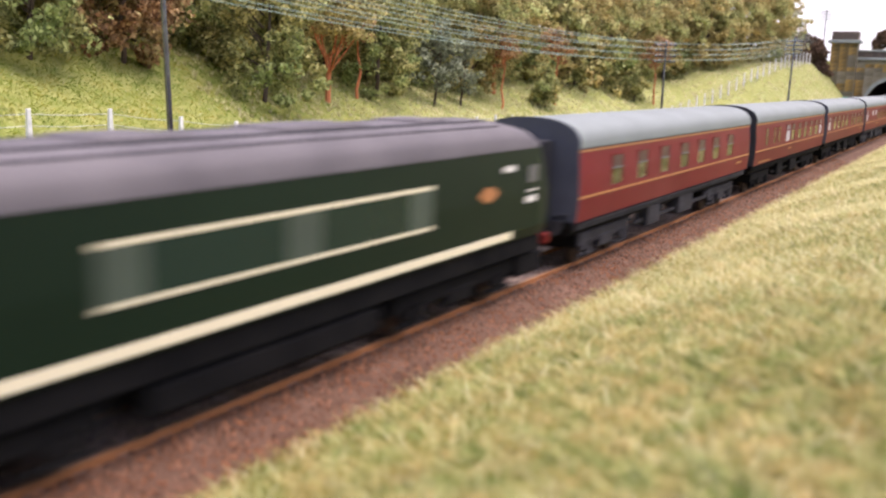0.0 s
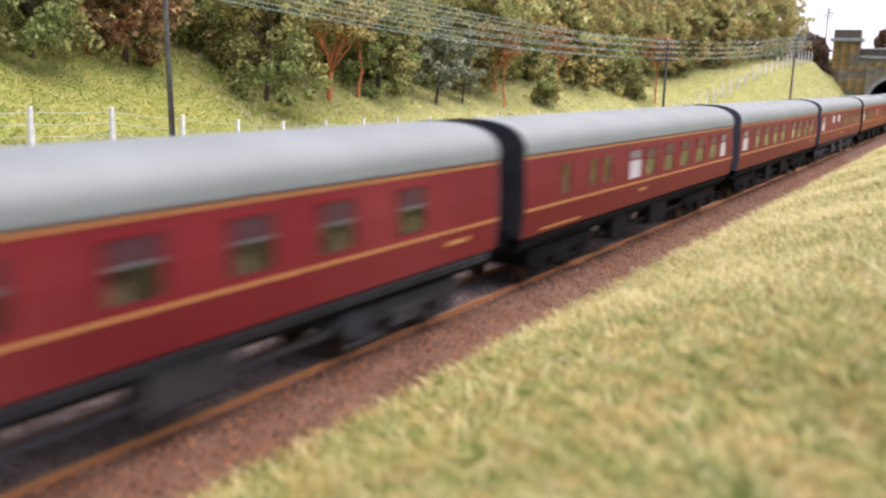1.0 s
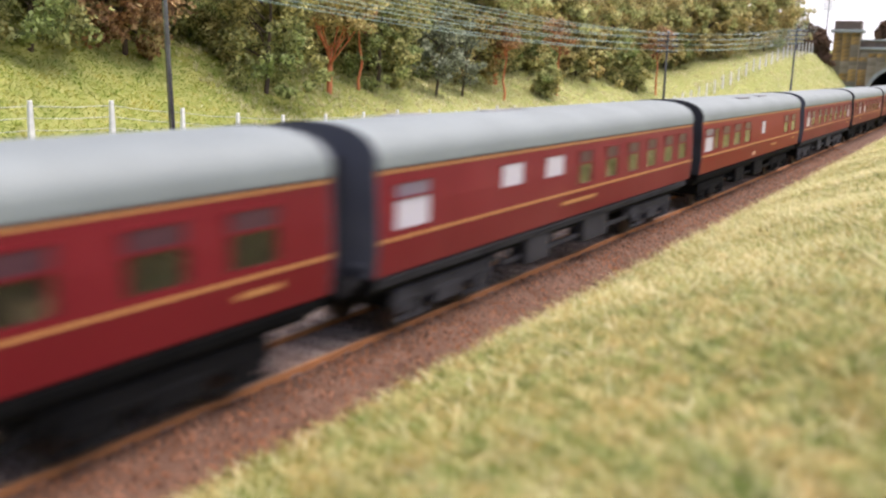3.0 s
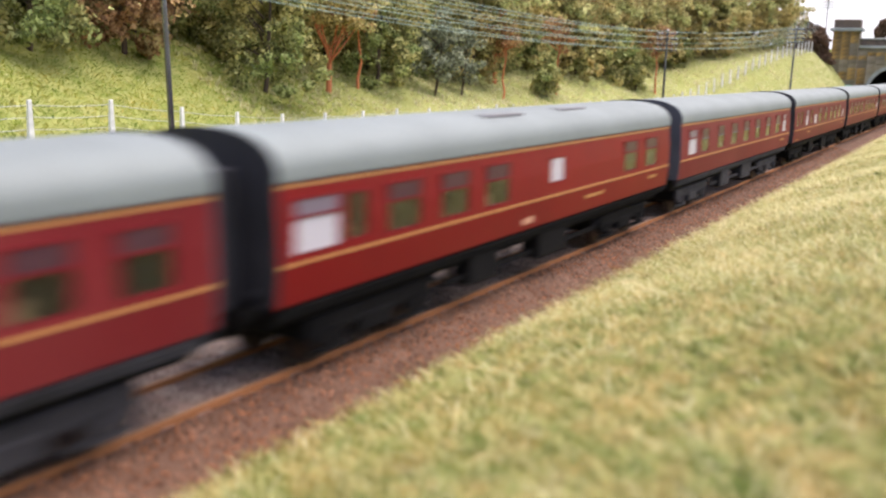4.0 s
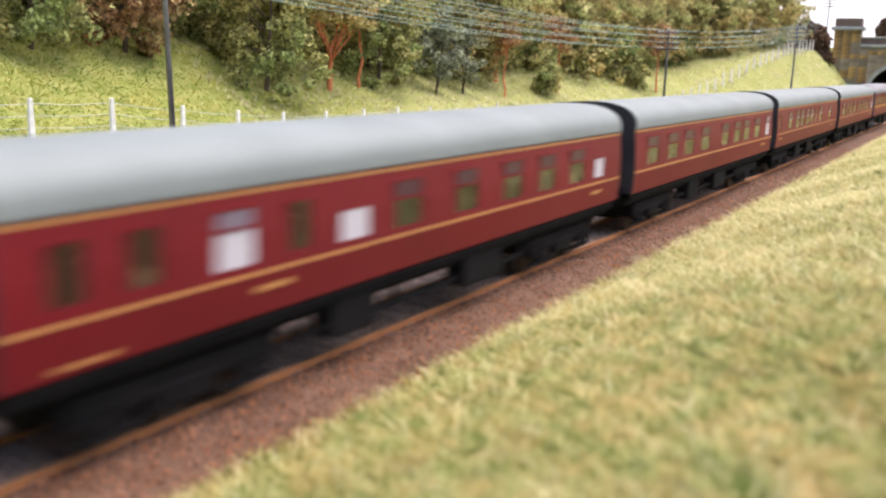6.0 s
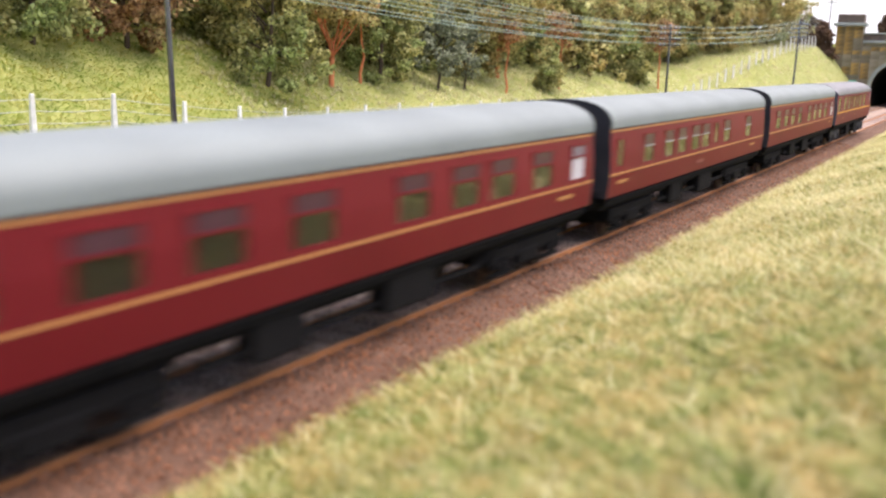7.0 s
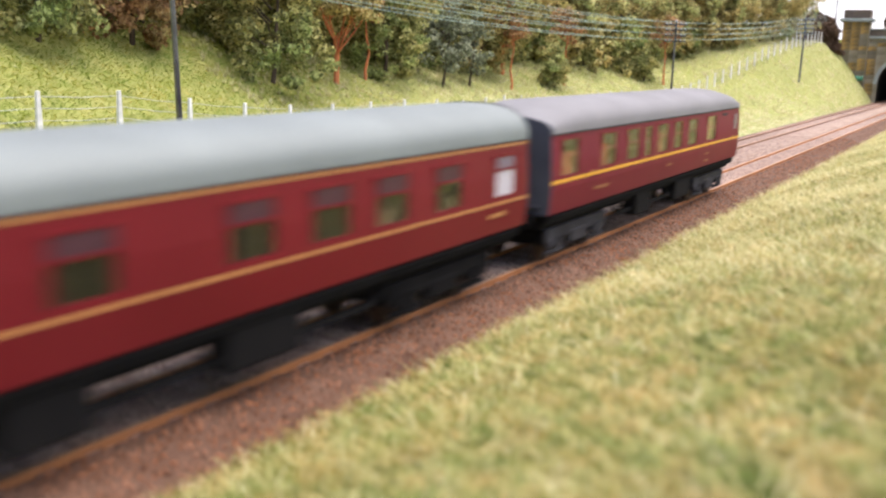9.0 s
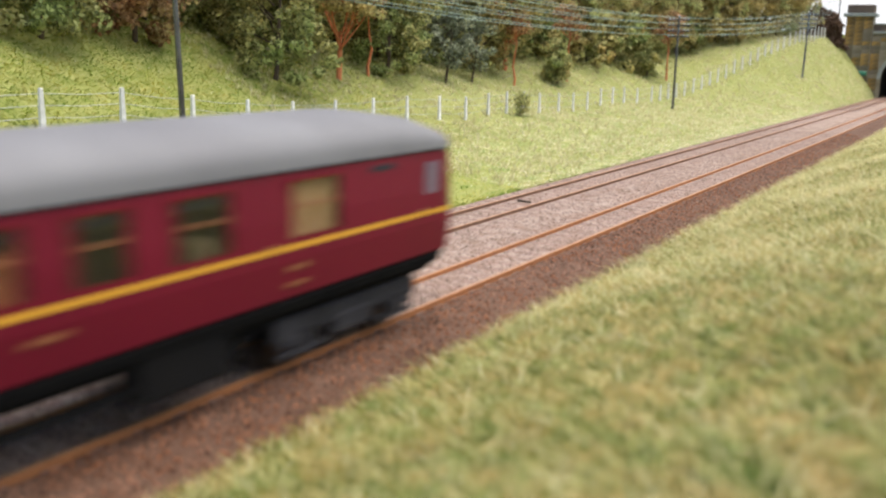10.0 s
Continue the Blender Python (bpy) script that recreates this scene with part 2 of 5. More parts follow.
M_coping = mat("coping_stone", (0.36, 0.40, 0.385), 0.85, second=(0.26, 0.29, 0.28), freq=1.5, bump=0.4)
M_capbrick = mat("dark_cap", (0.09, 0.075, 0.07), 0.9, second=(0.14, 0.11, 0.09), freq=2, bump=0.4)
M_bore = mat("tunnel_lining", (0.03, 0.028, 0.026), 0.95, second=(0.05, 0.045, 0.04), freq=0.6)
M_tarp = mat("green_paint", (0.05, 0.20, 0.13), 0.5, vary=0.1)
AUTUMN = ((0.36, (1.06, 0.94, 0.84)), (0.48, (1.0, 1.0, 1.0)), (0.62, (0.86, 1.03, 0.95)))
M_leaf_green = leafy("leaves_dark_green", ((0, (0.11, 0.118, 0.05)), (0.5, (0.33, 0.338, 0.135)), (1, (0.61, 0.60, 0.285))), AUTUMN, 0.35, through=0.58)
M_leaf_olive = leafy("leaves_olive", ((0, (0.13, 0.11, 0.05)), (0.5, (0.42, 0.37, 0.155)), (1, (0.72, 0.65, 0.33))), AUTUMN, 0.4, through=0.58)
M_leaf_russet = leafy("leaves_russet", ((0, (0.14, 0.075, 0.042)), (0.5, (0.36, 0.215, 0.11)), (1, (0.60, 0.42, 0.23))), AUTUMN, 0.4, through=0.58)
M_leaf_dark = leafy("leaves_dark_brown", ((0, (0.05, 0.032, 0.022)), (0.5, (0.11, 0.068, 0.045)), (1, (0.19, 0.12, 0.08))))
M_leaf_grey = leafy("leaves_grey_green", ((0, (0.10, 0.115, 0.08)), (0.5, (0.21, 0.235, 0.155)), (1, (0.37, 0.40, 0.28))), through=0.38)

# ---------------------------------------------------------------- building helpers


def empty(name, at=(0, 0, 0), turn=0.0):
    ob = new(name)
    ob.empty_display_size = 0.01
    ob.matrix_basis = Matrix.Translation(Vector(at) * S) @ pose(0, 0, 0, 0, 0, turn)
    return ob


def part(name, bm, material, parent=None, label="", smooth=False):
    """One bmesh, in full-size metres, as one mesh object at model size."""
    bmesh.ops.recalc_face_normals(bm, faces=bm.faces)
    bmesh.ops.scale(bm, vec=(S, S, S), verts=bm.verts)
    me = bpy.data.meshes.new(name)
    bm.to_mesh(me)
    bm.free()
    me.materials.append(material)
    if smooth:
        me.shade_smooth()
        me.set_sharp_from_angle(angle=radians(35))
    ob = new(name, me)
    ob.parent = parent
    if label:
        tagged(ob, label)
    return ob


def again(name, ob, at, parent, turn=0.0):
    """Another object on the mesh of ob, moved by at (full-size metres)."""
    o = new(name, ob.data)
    o.matrix_basis = Matrix.Translation(Vector(at) * S) @ pose(0, 0, 0, 0, 0, turn)
    o.parent = parent
    return o


def array_mesh(name, verts, faces, material, parent=None, kind="stuff"):
    """A big mesh straight from arrays (full-size metres)."""
    me = bpy.data.meshes.new(name)
    v = np.asarray(verts, np.float32) * S
    f = np.asarray(faces, np.int32)
    k = f.shape[1]
    me.vertices.add(len(v))
    me.vertices.foreach_set("co", v.ravel())
    me.loops.add(f.size)
    me.loops.foreach_set("vertex_index", f.ravel())
    me.polygons.add(len(f))
    me.polygons.foreach_set("loop_start", np.arange(0, f.size, k, dtype=np.int32))
    me.update(calc_edges=True)
    me.validate()
    me.materials.append(material)
    ob = new(name, me)
    ob.parent = parent
    if kind:
        tagged(ob, kind=kind)
    return ob


def box(bm, x0, x1, y0, y1, z0, z1, bev=0.0):
    r = bmesh.ops.create_cube(bm, size=1.0)
    vs = r["verts"]
    bmesh.ops.scale(bm, vec=(x1 - x0, y1 - y0, z1 - z0), verts=vs)
    bmesh.ops.translate(bm, vec=((x0 + x1) / 2, (y0 + y1) / 2, (z0 + z1) / 2), verts=vs)
    if bev:
        es = list({e for v in vs for e in v.link_edges})
        bmesh.ops.bevel(bm, geom=es, offset=bev, segments=1, affect="EDGES")
    return bm


def boxed(*a, bev=0.0):
    return box(bmesh.new(), *a, bev=bev)


def tube(bm, a, b, r0, r1=None, n=8, caps=True):
    a, b = Vector(a), Vector(b)
    r1 = r0 if r1 is None else r1
    q = (b - a).to_track_quat("Z", "Y").to_matrix()
    rings = []
    for c, r in ((a, r0), (b, r1)):
        rings.append([bm.verts.new(c + q @ Vector((r * math.cos(2 * math.pi * i / n), r * math.sin(2 * math.pi * i / n), 0))) for i in range(n)])
    for i in range(n):
        bm.faces.new((rings[0][i], rings[0][(i + 1) % n], rings[1][(i + 1) % n], rings[1][i]))
    if caps:
        bm.faces.new(rings[0][::-1])
        bm.faces.new(rings[1])
    return bm


def polytube(bm, pts, r, n=4):
    """A thin wire through the points, in one piece."""
    rings = []
    for i, p in enumerate(pts):
        d = (Vector(pts[min(i + 1, len(pts) - 1)]) - Vector(pts[max(i - 1, 0)])).to_track_quat("Z", "Y").to_matrix()
        rings.append([bm.verts.new(Vector(p) + d @ Vector((r * math.cos(2 * math.pi * k / n), r * math.sin(2 * math.pi * k / n), 0))) for k in range(n)])
    for a, b in zip(rings, rings[1:]):
        for k in range(n):
            bm.faces.new((a[k], a[(k + 1) % n], b[(k + 1) % n], b[k]))
    return bm


def extrude_x(bm, prof, x0, x1, close=True):
    """A closed outline of (y, z) carried from x0 to x1."""
    a = [bm.verts.new((x0, y, z)) for y, z in prof]
    b = [bm.verts.new((x1, y, z)) for y, z in prof]
    n = len(prof)
    for i in range(n if close else n - 1):
        j = (i + 1) % n
        bm.faces.new((a[i], a[j], b[j], b[i]))
    if close:
        bm.faces.new(a[::-1])
        bm.faces.new(b)
    return bm


# ---------------------------------------------------------------- ground


def fence_y(x):
    return np.interp(x, [-400, 75, 85, 95, 105, 115, 130, 150], [16, 16, 15.4, 14.2, 12.6, 11.4, 10.8, 10.8])


def fence_z(x):
    return np.interp(x, [-400, 0, 18, 24, 30, 36, 45, 60, 78, 86, 90, 95, 100, 105, 110, 118, 126, 135, 150],
                     [3.2, 3.0, 2.1, 1.85, 1.5, 1.2, 1.1, 0.95, 0.9, 1.05, 1.75, 2.6, 3.5, 5.0, 5.8, 6.7, 7.2, 7.5, 7.8])


def ripple(x, y, amp, f):
    return amp * (np.sin(f * x + 1.3 * np.sin(f * 0.7 * y)) + np.sin(f * 1.37 * y + 1.7 * np.sin(f * 0.53 * x + 1))) * 0.5


TUNNEL_X = 140.0


def height(x, y):
    """Height of the ground at x, y (arrays)."""
    x, y = np.asarray(x, float), np.asarray(y, float)
    bed = np.full_like(x, -0.50)
    # near side: ballast shoulder, ditch, grass bank
    near = np.interp(y, [-60, -30, -16, -9, -2.45, -2.1, -1.4], [3.2, 3.0, 2.6, 1.95, -0.20, -0.55, -0.55])
    near = near + np.where(y < -2.4, ripple(x, y, 0.16, 0.55) + ripple(x, y, 0.06, 1.7), 0) * np.clip((-2.4 - y) / 1.0, 0, 1)
    # far side: shoulder, bank up to the fence, hill behind it
    fy, fz = fence_y(x), fence_z(x)
    u = np.clip((y - 5.2) / (fy - 5.2), 0, 1)
    rise = -0.12 + (fz + 0.12) * (u ** np.interp(x, [78, 98], [1.25, 0.95]))
    slope = np.interp(x, [-400, 15, 25, 36, 60, 75, 85, 98, 106, 135], [0.62, 0.62, 0.58, 0.52, 0.36, 0.45, 0.45, 0.25, 0.12, 0.10])
    w = np.clip(y - fy, 0, None)
    hill = fz + slope * np.minimum(w, 10) + 0.25 * slope * np.clip(w - 10, 0, 60)
    far = np.where(y < fy, rise, hill)
    far = far + ripple(x, y, 0.14, 0.4) * np.clip((y - 5.4) / 2, 0, 1) + ripple(x, y, 0.07, 1.3) * np.clip((y - 5.4) / 2, 0, 1)
    z = np.where(y < -1.4, near, np.where(y > 5.2, far, bed))
    # ground over the tunnel
    k = np.clip((x - 96) / 40, 0, 1) * np.clip((-3.0 - y) / 6, 0, 1)
    z = np.where(y < -3, z + (8.0 - z) * k * k * (3 - 2 * k), z)
    over = 8.0 + 0.04 * np.clip(np.abs(y - 1.5) - 8, 0, 40)
    k = np.clip((x - TUNNEL_X - 0.6) / 0.8, 0, 1)
    return z * (1 - k) + np.maximum(z, over) * k


def axis(*runs):
    out = []
    for a, b, step in runs:
        out += list(np.arange(a, b - 1e-6, step))
    out.append(runs[-1][1])
    return np.array(out)


def make_ground():
    xs = axis((-900, -260, 80), (-260, -20, 10), (-20, 4, 2), (4, 60, 0.5), (60, 139, 1.0), (139, 142, 0.4), (142, 180, 4), (180, 900, 80))
    ys = axis((-900, -40, 86), (-40, -16, 4), (-16, -2.6, 0.4), (-2.6, -1.2, 0.15), (-1.2, 4.8, 1.0), (4.8, 6, 0.2), (6, 36, 0.6), (36, 76, 8), (76, 900, 103))
    X, Y = np.meshgrid(xs, ys, indexing="ij")
    Z = height(X, Y)
    v = np.stack([X, Y, Z], -1).reshape(-1, 3)
    n = len(ys)
    f = []
    for i in range(len(xs) - 1):
        for j in range(n - 1):
            if 140.2 < xs[i + 1] < 143 and -4.4 < ys[j] < 7.2 and xs[i] < 141.6:
                continue
            f.append((i * n + j, (i + 1) * n + j, (i + 1) * n + j + 1, i * n + j + 1))
    g = array_mesh("ground", v, f, M_soil, None, "structure")
    tagged(g, "model turf ground with grassy cutting banks beside the tracks", "ground")
    g.data.shade_smooth()
    return g


def blades(name, n, xr, yr, keep, tall, wide, material, seed, label, bent=True, upright=0.55):
    """Flock grass: n tapered blades, each a bent sliver of two triangles' width."""
    r = np.random.default_rng(seed)
    x = xr(r, n)
    y = yr(r, n, x)
    ok = keep(x, y, r)
    x, y = x[ok], y[ok]
    m = len(x)
    z = height(x, y) - 0.02
    L = tall * r.uniform(0.55, 1.25, m)
    a = r.uniform(0, 2 * np.pi, m)
    rise = r.uniform(0.05, upright, m)
    run = np.sqrt(1 - rise ** 2)
    d = np.stack([np.cos(a), np.sin(a), np.zeros(m)], 1)
    side = np.stack([-np.sin(a), np.cos(a), np.zeros(m)], 1) * (wide * r.uniform(0.6, 1.3, m))[:, None]
    p = np.stack([x, y, z], 1)
    up = np.zeros((m, 3))
    up[:, 2] = 1
    mid = p + up * (L * np.minimum(rise * 0.75, 0.5))[:, None] + d * (L * 0.45 * run)[:, None]
    tip = p + up * (L * rise)[:, None] + d * (L * run)[:, None]
    v = np.stack([p - side, p + side, mid + side * 0.7, mid - side * 0.7, tip], 1).reshape(-1, 3)
    if not bent:
        v = np.stack([p - side, p + side, tip], 1).reshape(-1, 3)
        return tagged(array_mesh(name, v, np.arange(m * 3).reshape(-1, 3), material), label, "grass")
    b = np.arange(m)[:, None] * 5
    f = np.concatenate([b + np.array([[0, 1, 2]]), b + np.array([[0, 2, 3]]), b + np.array([[3, 2, 4]])])
    ob = array_mesh(name, v, f, material)
    return tagged(ob, label, "grass")


def make_grass():
    # near bank: dense close to the camera, thinner along the line
    def nx(r, n):
        return 3.0 + 120 * r.uniform(0, 1, n) ** 2.3

    def ny(r, n, x):
        return r.uniform(-12.0, -1.85, n)

    def nkeep(x, y, r):
        edge = -2.16 + 0.16 * np.sin(0.7 * x) + 0.10 * np.sin(2.3 * x + 1)
        return (y < edge + r.normal(0, 0.12, len(x))) & (np.abs(y + 10) < 2.5 + x * 1.0)

    # pale strands take over along x, which also paints in a brighter far end
    def dry(x, y, r):
        return (nkeep(x, y, r) | ((y < -1.95) & (r.uniform(0, 1, len(x)) < 0.06))) & (r.uniform(0, 1, len(x)) < np.clip((x - 8) / 24, 0.10, 0.85))

    blades("near_grass", 245000, nx, ny, nkeep, 0.46, 0.011, M_grass_near, 3, "yellow-green static grass on the near cutting bank", upright=0.36)
    blades("dry_grass", 230000, nx, ny, dry, 0.55, 0.0085, M_grass_dry, 13, "pale dry grass strands on the near cutting bank", upright=0.42)

    def fx(r, n):
        return 12 + 128 * r.uniform(0, 1, n) ** 1.15

    def fy_(r, n, x):
        return 5.0 + 24 * r.uniform(0, 1, n) ** 1.2

    def fkeep(x, y, r):
        return (y > 5.15 + r.normal(0, 0.08, len(x))) & (y < fence_y(x) + 12) & (x < 139.8)

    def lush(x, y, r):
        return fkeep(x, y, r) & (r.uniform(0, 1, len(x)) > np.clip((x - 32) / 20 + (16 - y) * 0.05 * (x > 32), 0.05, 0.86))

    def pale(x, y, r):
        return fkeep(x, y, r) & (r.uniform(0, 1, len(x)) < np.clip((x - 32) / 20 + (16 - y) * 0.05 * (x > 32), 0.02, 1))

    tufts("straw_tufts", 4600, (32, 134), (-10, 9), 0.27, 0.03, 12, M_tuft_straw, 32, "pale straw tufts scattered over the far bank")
    def hx(r, n):
        return 13 + 34 * r.uniform(0, 1, n)

    def hy(r, n, x):
        return fence_y(x) + r.uniform(-4, 10, n)

    def close(x, y, r):
        return r.uniform(0, 1, len(x)) > np.clip((x - 34) / 14, 0, 1)

    blades("hill_grass", 170000, hx, hy, close, 0.15, 0.030, M_grass_hill, 8, "bright yellow-green static grass on the hill behind the fence", bent=False)
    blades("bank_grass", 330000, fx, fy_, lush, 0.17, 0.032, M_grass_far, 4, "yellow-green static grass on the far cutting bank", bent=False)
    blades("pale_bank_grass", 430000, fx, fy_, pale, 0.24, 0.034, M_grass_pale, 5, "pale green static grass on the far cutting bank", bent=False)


def tufts(name, n, xr, yr, tall, wide, per, material, seed, label):
    """Coarse clumps of upright blades that lean outwards from one root."""
    g = np.random.default_rng(seed)
    x = xr[0] + (xr[1] - xr[0]) * g.uniform(0, 1, n) ** 1.2
    y = fence_y(x) + g.uniform(*yr, n)
    ok = (y > 5.6) & (x < 138)
    x, y = np.repeat(x[ok], per), np.repeat(y[ok], per)
    m = len(x)
    a = g.uniform(0, 2 * np.pi, m)
    x, y = x + 0.10 * np.cos(a) * g.uniform(0, 1, m), y + 0.10 * np.sin(a) * g.uniform(0, 1, m)
    p = np.stack([x, y, height(x, y) - 0.02], 1)
    ln = tall * g.uniform(0.5, 1.3, m)
    lean = g.uniform(0.15, 0.9, m)
    tip = p + np.stack([np.cos(a) * ln * lean, np.sin(a) * ln * lean, ln * np.sqrt(1 - lean ** 2)], 1)
    side = np.stack([-np.sin(a), np.cos(a), np.zeros(m)], 1) * wide
    v = np.stack([p - side, p + side, tip], 1).reshape(-1, 3)
    return tagged(array_mesh(name, v, np.arange(m * 3).reshape(-1, 3), material), label, "grass")


# ---------------------------------------------------------------- track
D2 = 3.63                                   # to the second track
X0, X1 = -290.0, 330.0


def rail_mesh(bm, y):
    prof = [(-0.075, -0.19), (0.075, -0.19), (0.075, -0.165), (0.02, -0.14), (0.02, -0.055), (0.04, -0.04), (0.04, 0.0), (-0.04, 0.0), (-0.04, -0.04), (-0.02, -0.055), (-0.02, -0.14), (-0.075, -0.165)]
    return extrude_x(bm, [(y + a, z) for a, z in prof], X0, X1)


def make_track(yc, name, label, steel):
    t = tagged(empty(name, (0, yc, 0)), label, "railway track", "double track")
    for s in (-1, 1):
        part("rail", rail_mesh(bmesh.new(), s * 0.63), steel, t, "rust-brown steel rail")
        part("rail_head", boxed(X0, X1, s * 0.63 - 0.032, s * 0.63 + 0.032, 0.0015, 0.006), M_railtop, t, "worn rail head")
    first = part("sleeper", boxed(-0.13, 0.13, -1.22, 1.22, -0.20, -0.097, bev=0.01), M_sleeper, t)
    first.matrix_basis = Matrix.Translation(Vector((2.0, 0, 0)) * S)
    for i in range(1, 140):
        again("sleeper", first, (2.0 + 0.7 * i, 0, 0), t)
    bm = bmesh.new()
    for x in [2.0 - 0.7 * i for i in range(1, 60)] + [2.0 + 0.7 * i for i in range(140, 200)]:
        box(bm, x - 0.13, x + 0.13, -1.22, 1.22, -0.20, -0.092)
    tagged(part("sleepers_beyond", bm, M_sleeper, t), kind="stuff")
    return t


def make_ballast():
    prof = [(-2.6, -0.42), (-1.9, -0.31), (-1.35, -0.15), (-0.7, -0.14), (-0.5, -0.10), (0.7, -0.10), (1.4, -0.10), (2.3, -0.10), (2.9, -0.10), (4.3, -0.10), (5.0, -0.11), (5.35, -0.22), (5.35, -0.6), (-2.6, -0.6)]
    b = part("trackbed", extrude_x(bmesh.new(), prof, X0, X1), M_ballast, None)
    tagged(b, "brown stone ballast bed under both tracks", "trackbed", kind="structure")
    cess = part("cess", extrude_x(bmesh.new(), [(-2.62, -0.40), (-1.9, -0.28), (-1.33, -0.088), (-0.72, -0.085), (-0.72, -0.3), (-2.62, -0.5)], X0, X1), M_cess)
    tagged(cess, "rust-brown dirty ballast shoulder beside the near rail", "trackbed", kind="structure")
    r = np.random.default_rng(9)
    n = 50000
    x = 4 + 66 * r.uniform(0, 1, n) ** 1.7
    y = r.uniform(-2.45, 5.2, n)
    ry = [p[0] for p in prof[:12]]
    z = np.interp(y, ry, [p[1] for p in prof[:12]])
    keep = (np.abs(np.abs(y) - 0.63) > 0.06) & (np.abs(np.abs(y - D2) - 0.63) > 0.06)
    z = np.where(y < -0.72, np.interp(y, [-2.62, -1.9, -1.33, -0.72], [-0.40, -0.28, -0.088, -0.085]) + 0.006, z)
    x, y, z = x[keep], y[keep], z[keep]
    m = len(x)
    s = r.uniform(0.018, 0.040, m)[:, None, None]
    o = np.array([[1, 0, 0], [-1, 0, 0], [0, 1, 0], [0, -1, 0], [0, 0, 0.8], [0, 0, -0.8]]) + r.normal(0, 0.22, (m, 6, 3))
    v = (np.stack([x, y, z], 1)[:, None, :] + o * s).reshape(-1, 3)
    tri = np.array([[0, 2, 4], [2, 1, 4], [1, 3, 4], [3, 0, 4], [2, 0, 5], [1, 2, 5], [3, 1, 5], [0, 3, 5]])
    for nm, pick, mt, lab in (("ballast_stones", y >= -0.72, M_stones, "loose pale brown ballast stones between the rails"),
                              ("cess_stones", y < -0.72, M_cess_stones, "loose rust-brown stones on the near shoulder")):
        w = v.reshape(m, 6, 3)[pick]
        f = (np.arange(len(w))[:, None, None] * 6 + tri[None]).reshape(-1, 3)
        tagged(array_mesh(nm, w.reshape(-1, 3), f, mt), lab, "ballast")
    tw = bmesh.new()
    tube(tw, (29.16, 3.95, -0.06), (28.99, 3.39, -0.05), 0.05, 0.03, 6)
    tagged(part("twig", tw, M_bark), "short dark twig lying on the ballast", "twig")


# ---------------------------------------------------------------- coaches


def side_y(z):
    return float(np.interp(z, [1.2, 1.9, 2.5, 3.2], [1.33, 1.39, 1.38, 1.33]))


WIN_Z = (2.07, 2.93)


def coach_side(L, openings, sgn):
    """One body side with real window openings; openings: (u0, u1, z0, z1)."""
    us = sorted({0.0, L, *[round(o[k], 3) for o in openings for k in (0, 1)]})
    zs = sorted({1.34, 1.6, 1.9, 3.20, 2.5, *[round(o[k], 3) for o in openings for k in (2, 3)]})
    bm = bmesh.new()
    grid = [[bm.verts.new((u, sgn * side_y(z), z)) for z in zs] for u in us]
    for i in range(len(us) - 1):
        for j in range(len(zs) - 1):
            mu, mz = (us[i] + us[i + 1]) / 2, (zs[j] + zs[j + 1]) / 2
            if any(o[0] < mu < o[1] and o[2] < mz < o[3] for o in openings):
                continue
            q = (grid[i][j], grid[i + 1][j], grid[i + 1][j + 1], grid[i][j + 1])
            bm.faces.new(q if sgn < 0 else q[::-1])
    # real thickness: inner skin and reveals
    fs = list(bm.faces)
    r = bmesh.ops.extrude_face_region(bm, geom=fs)
    for v in r["geom"]:
        if isinstance(v, bmesh.types.BMVert):
            v.co.y -= math.copysign(0.055, v.co.y)
    return bm


def roof_mesh(L, top=3.89, dome=0.0, n=24, base=3.20):
    bm = bmesh.new()
    secs = [(0.0, 1.0), (L, 1.0)] if not dome else [(0.0, 0.55), (dome * 0.3, 0.8), (dome, 1.0), (L - dome, 1.0), (L - dome * 0.3, 0.8), (L, 0.55)]
    rings = []
    for x, k in secs:
        ring = []
        for i in range(n + 1):
            a = math.pi * i / n
            ring.append(bm.verts.new((x, -1.37 * math.copysign(abs(math.cos(a)) ** 0.8, math.cos(a)), base + (top - base) * k * math.sin(a) ** 0.75)))
        rings.append(ring)
    for a, b in zip(rings, rings[1:]):
        for i in range(n):
            bm.faces.new((a[i], b[i], b[i + 1], a[i + 1]))
        bm.faces.new((a[0], a[n], b[n], b[0]))
    bm.faces.new(rings[0])
    bm.faces.new(rings[-1][::-1])
    return bm


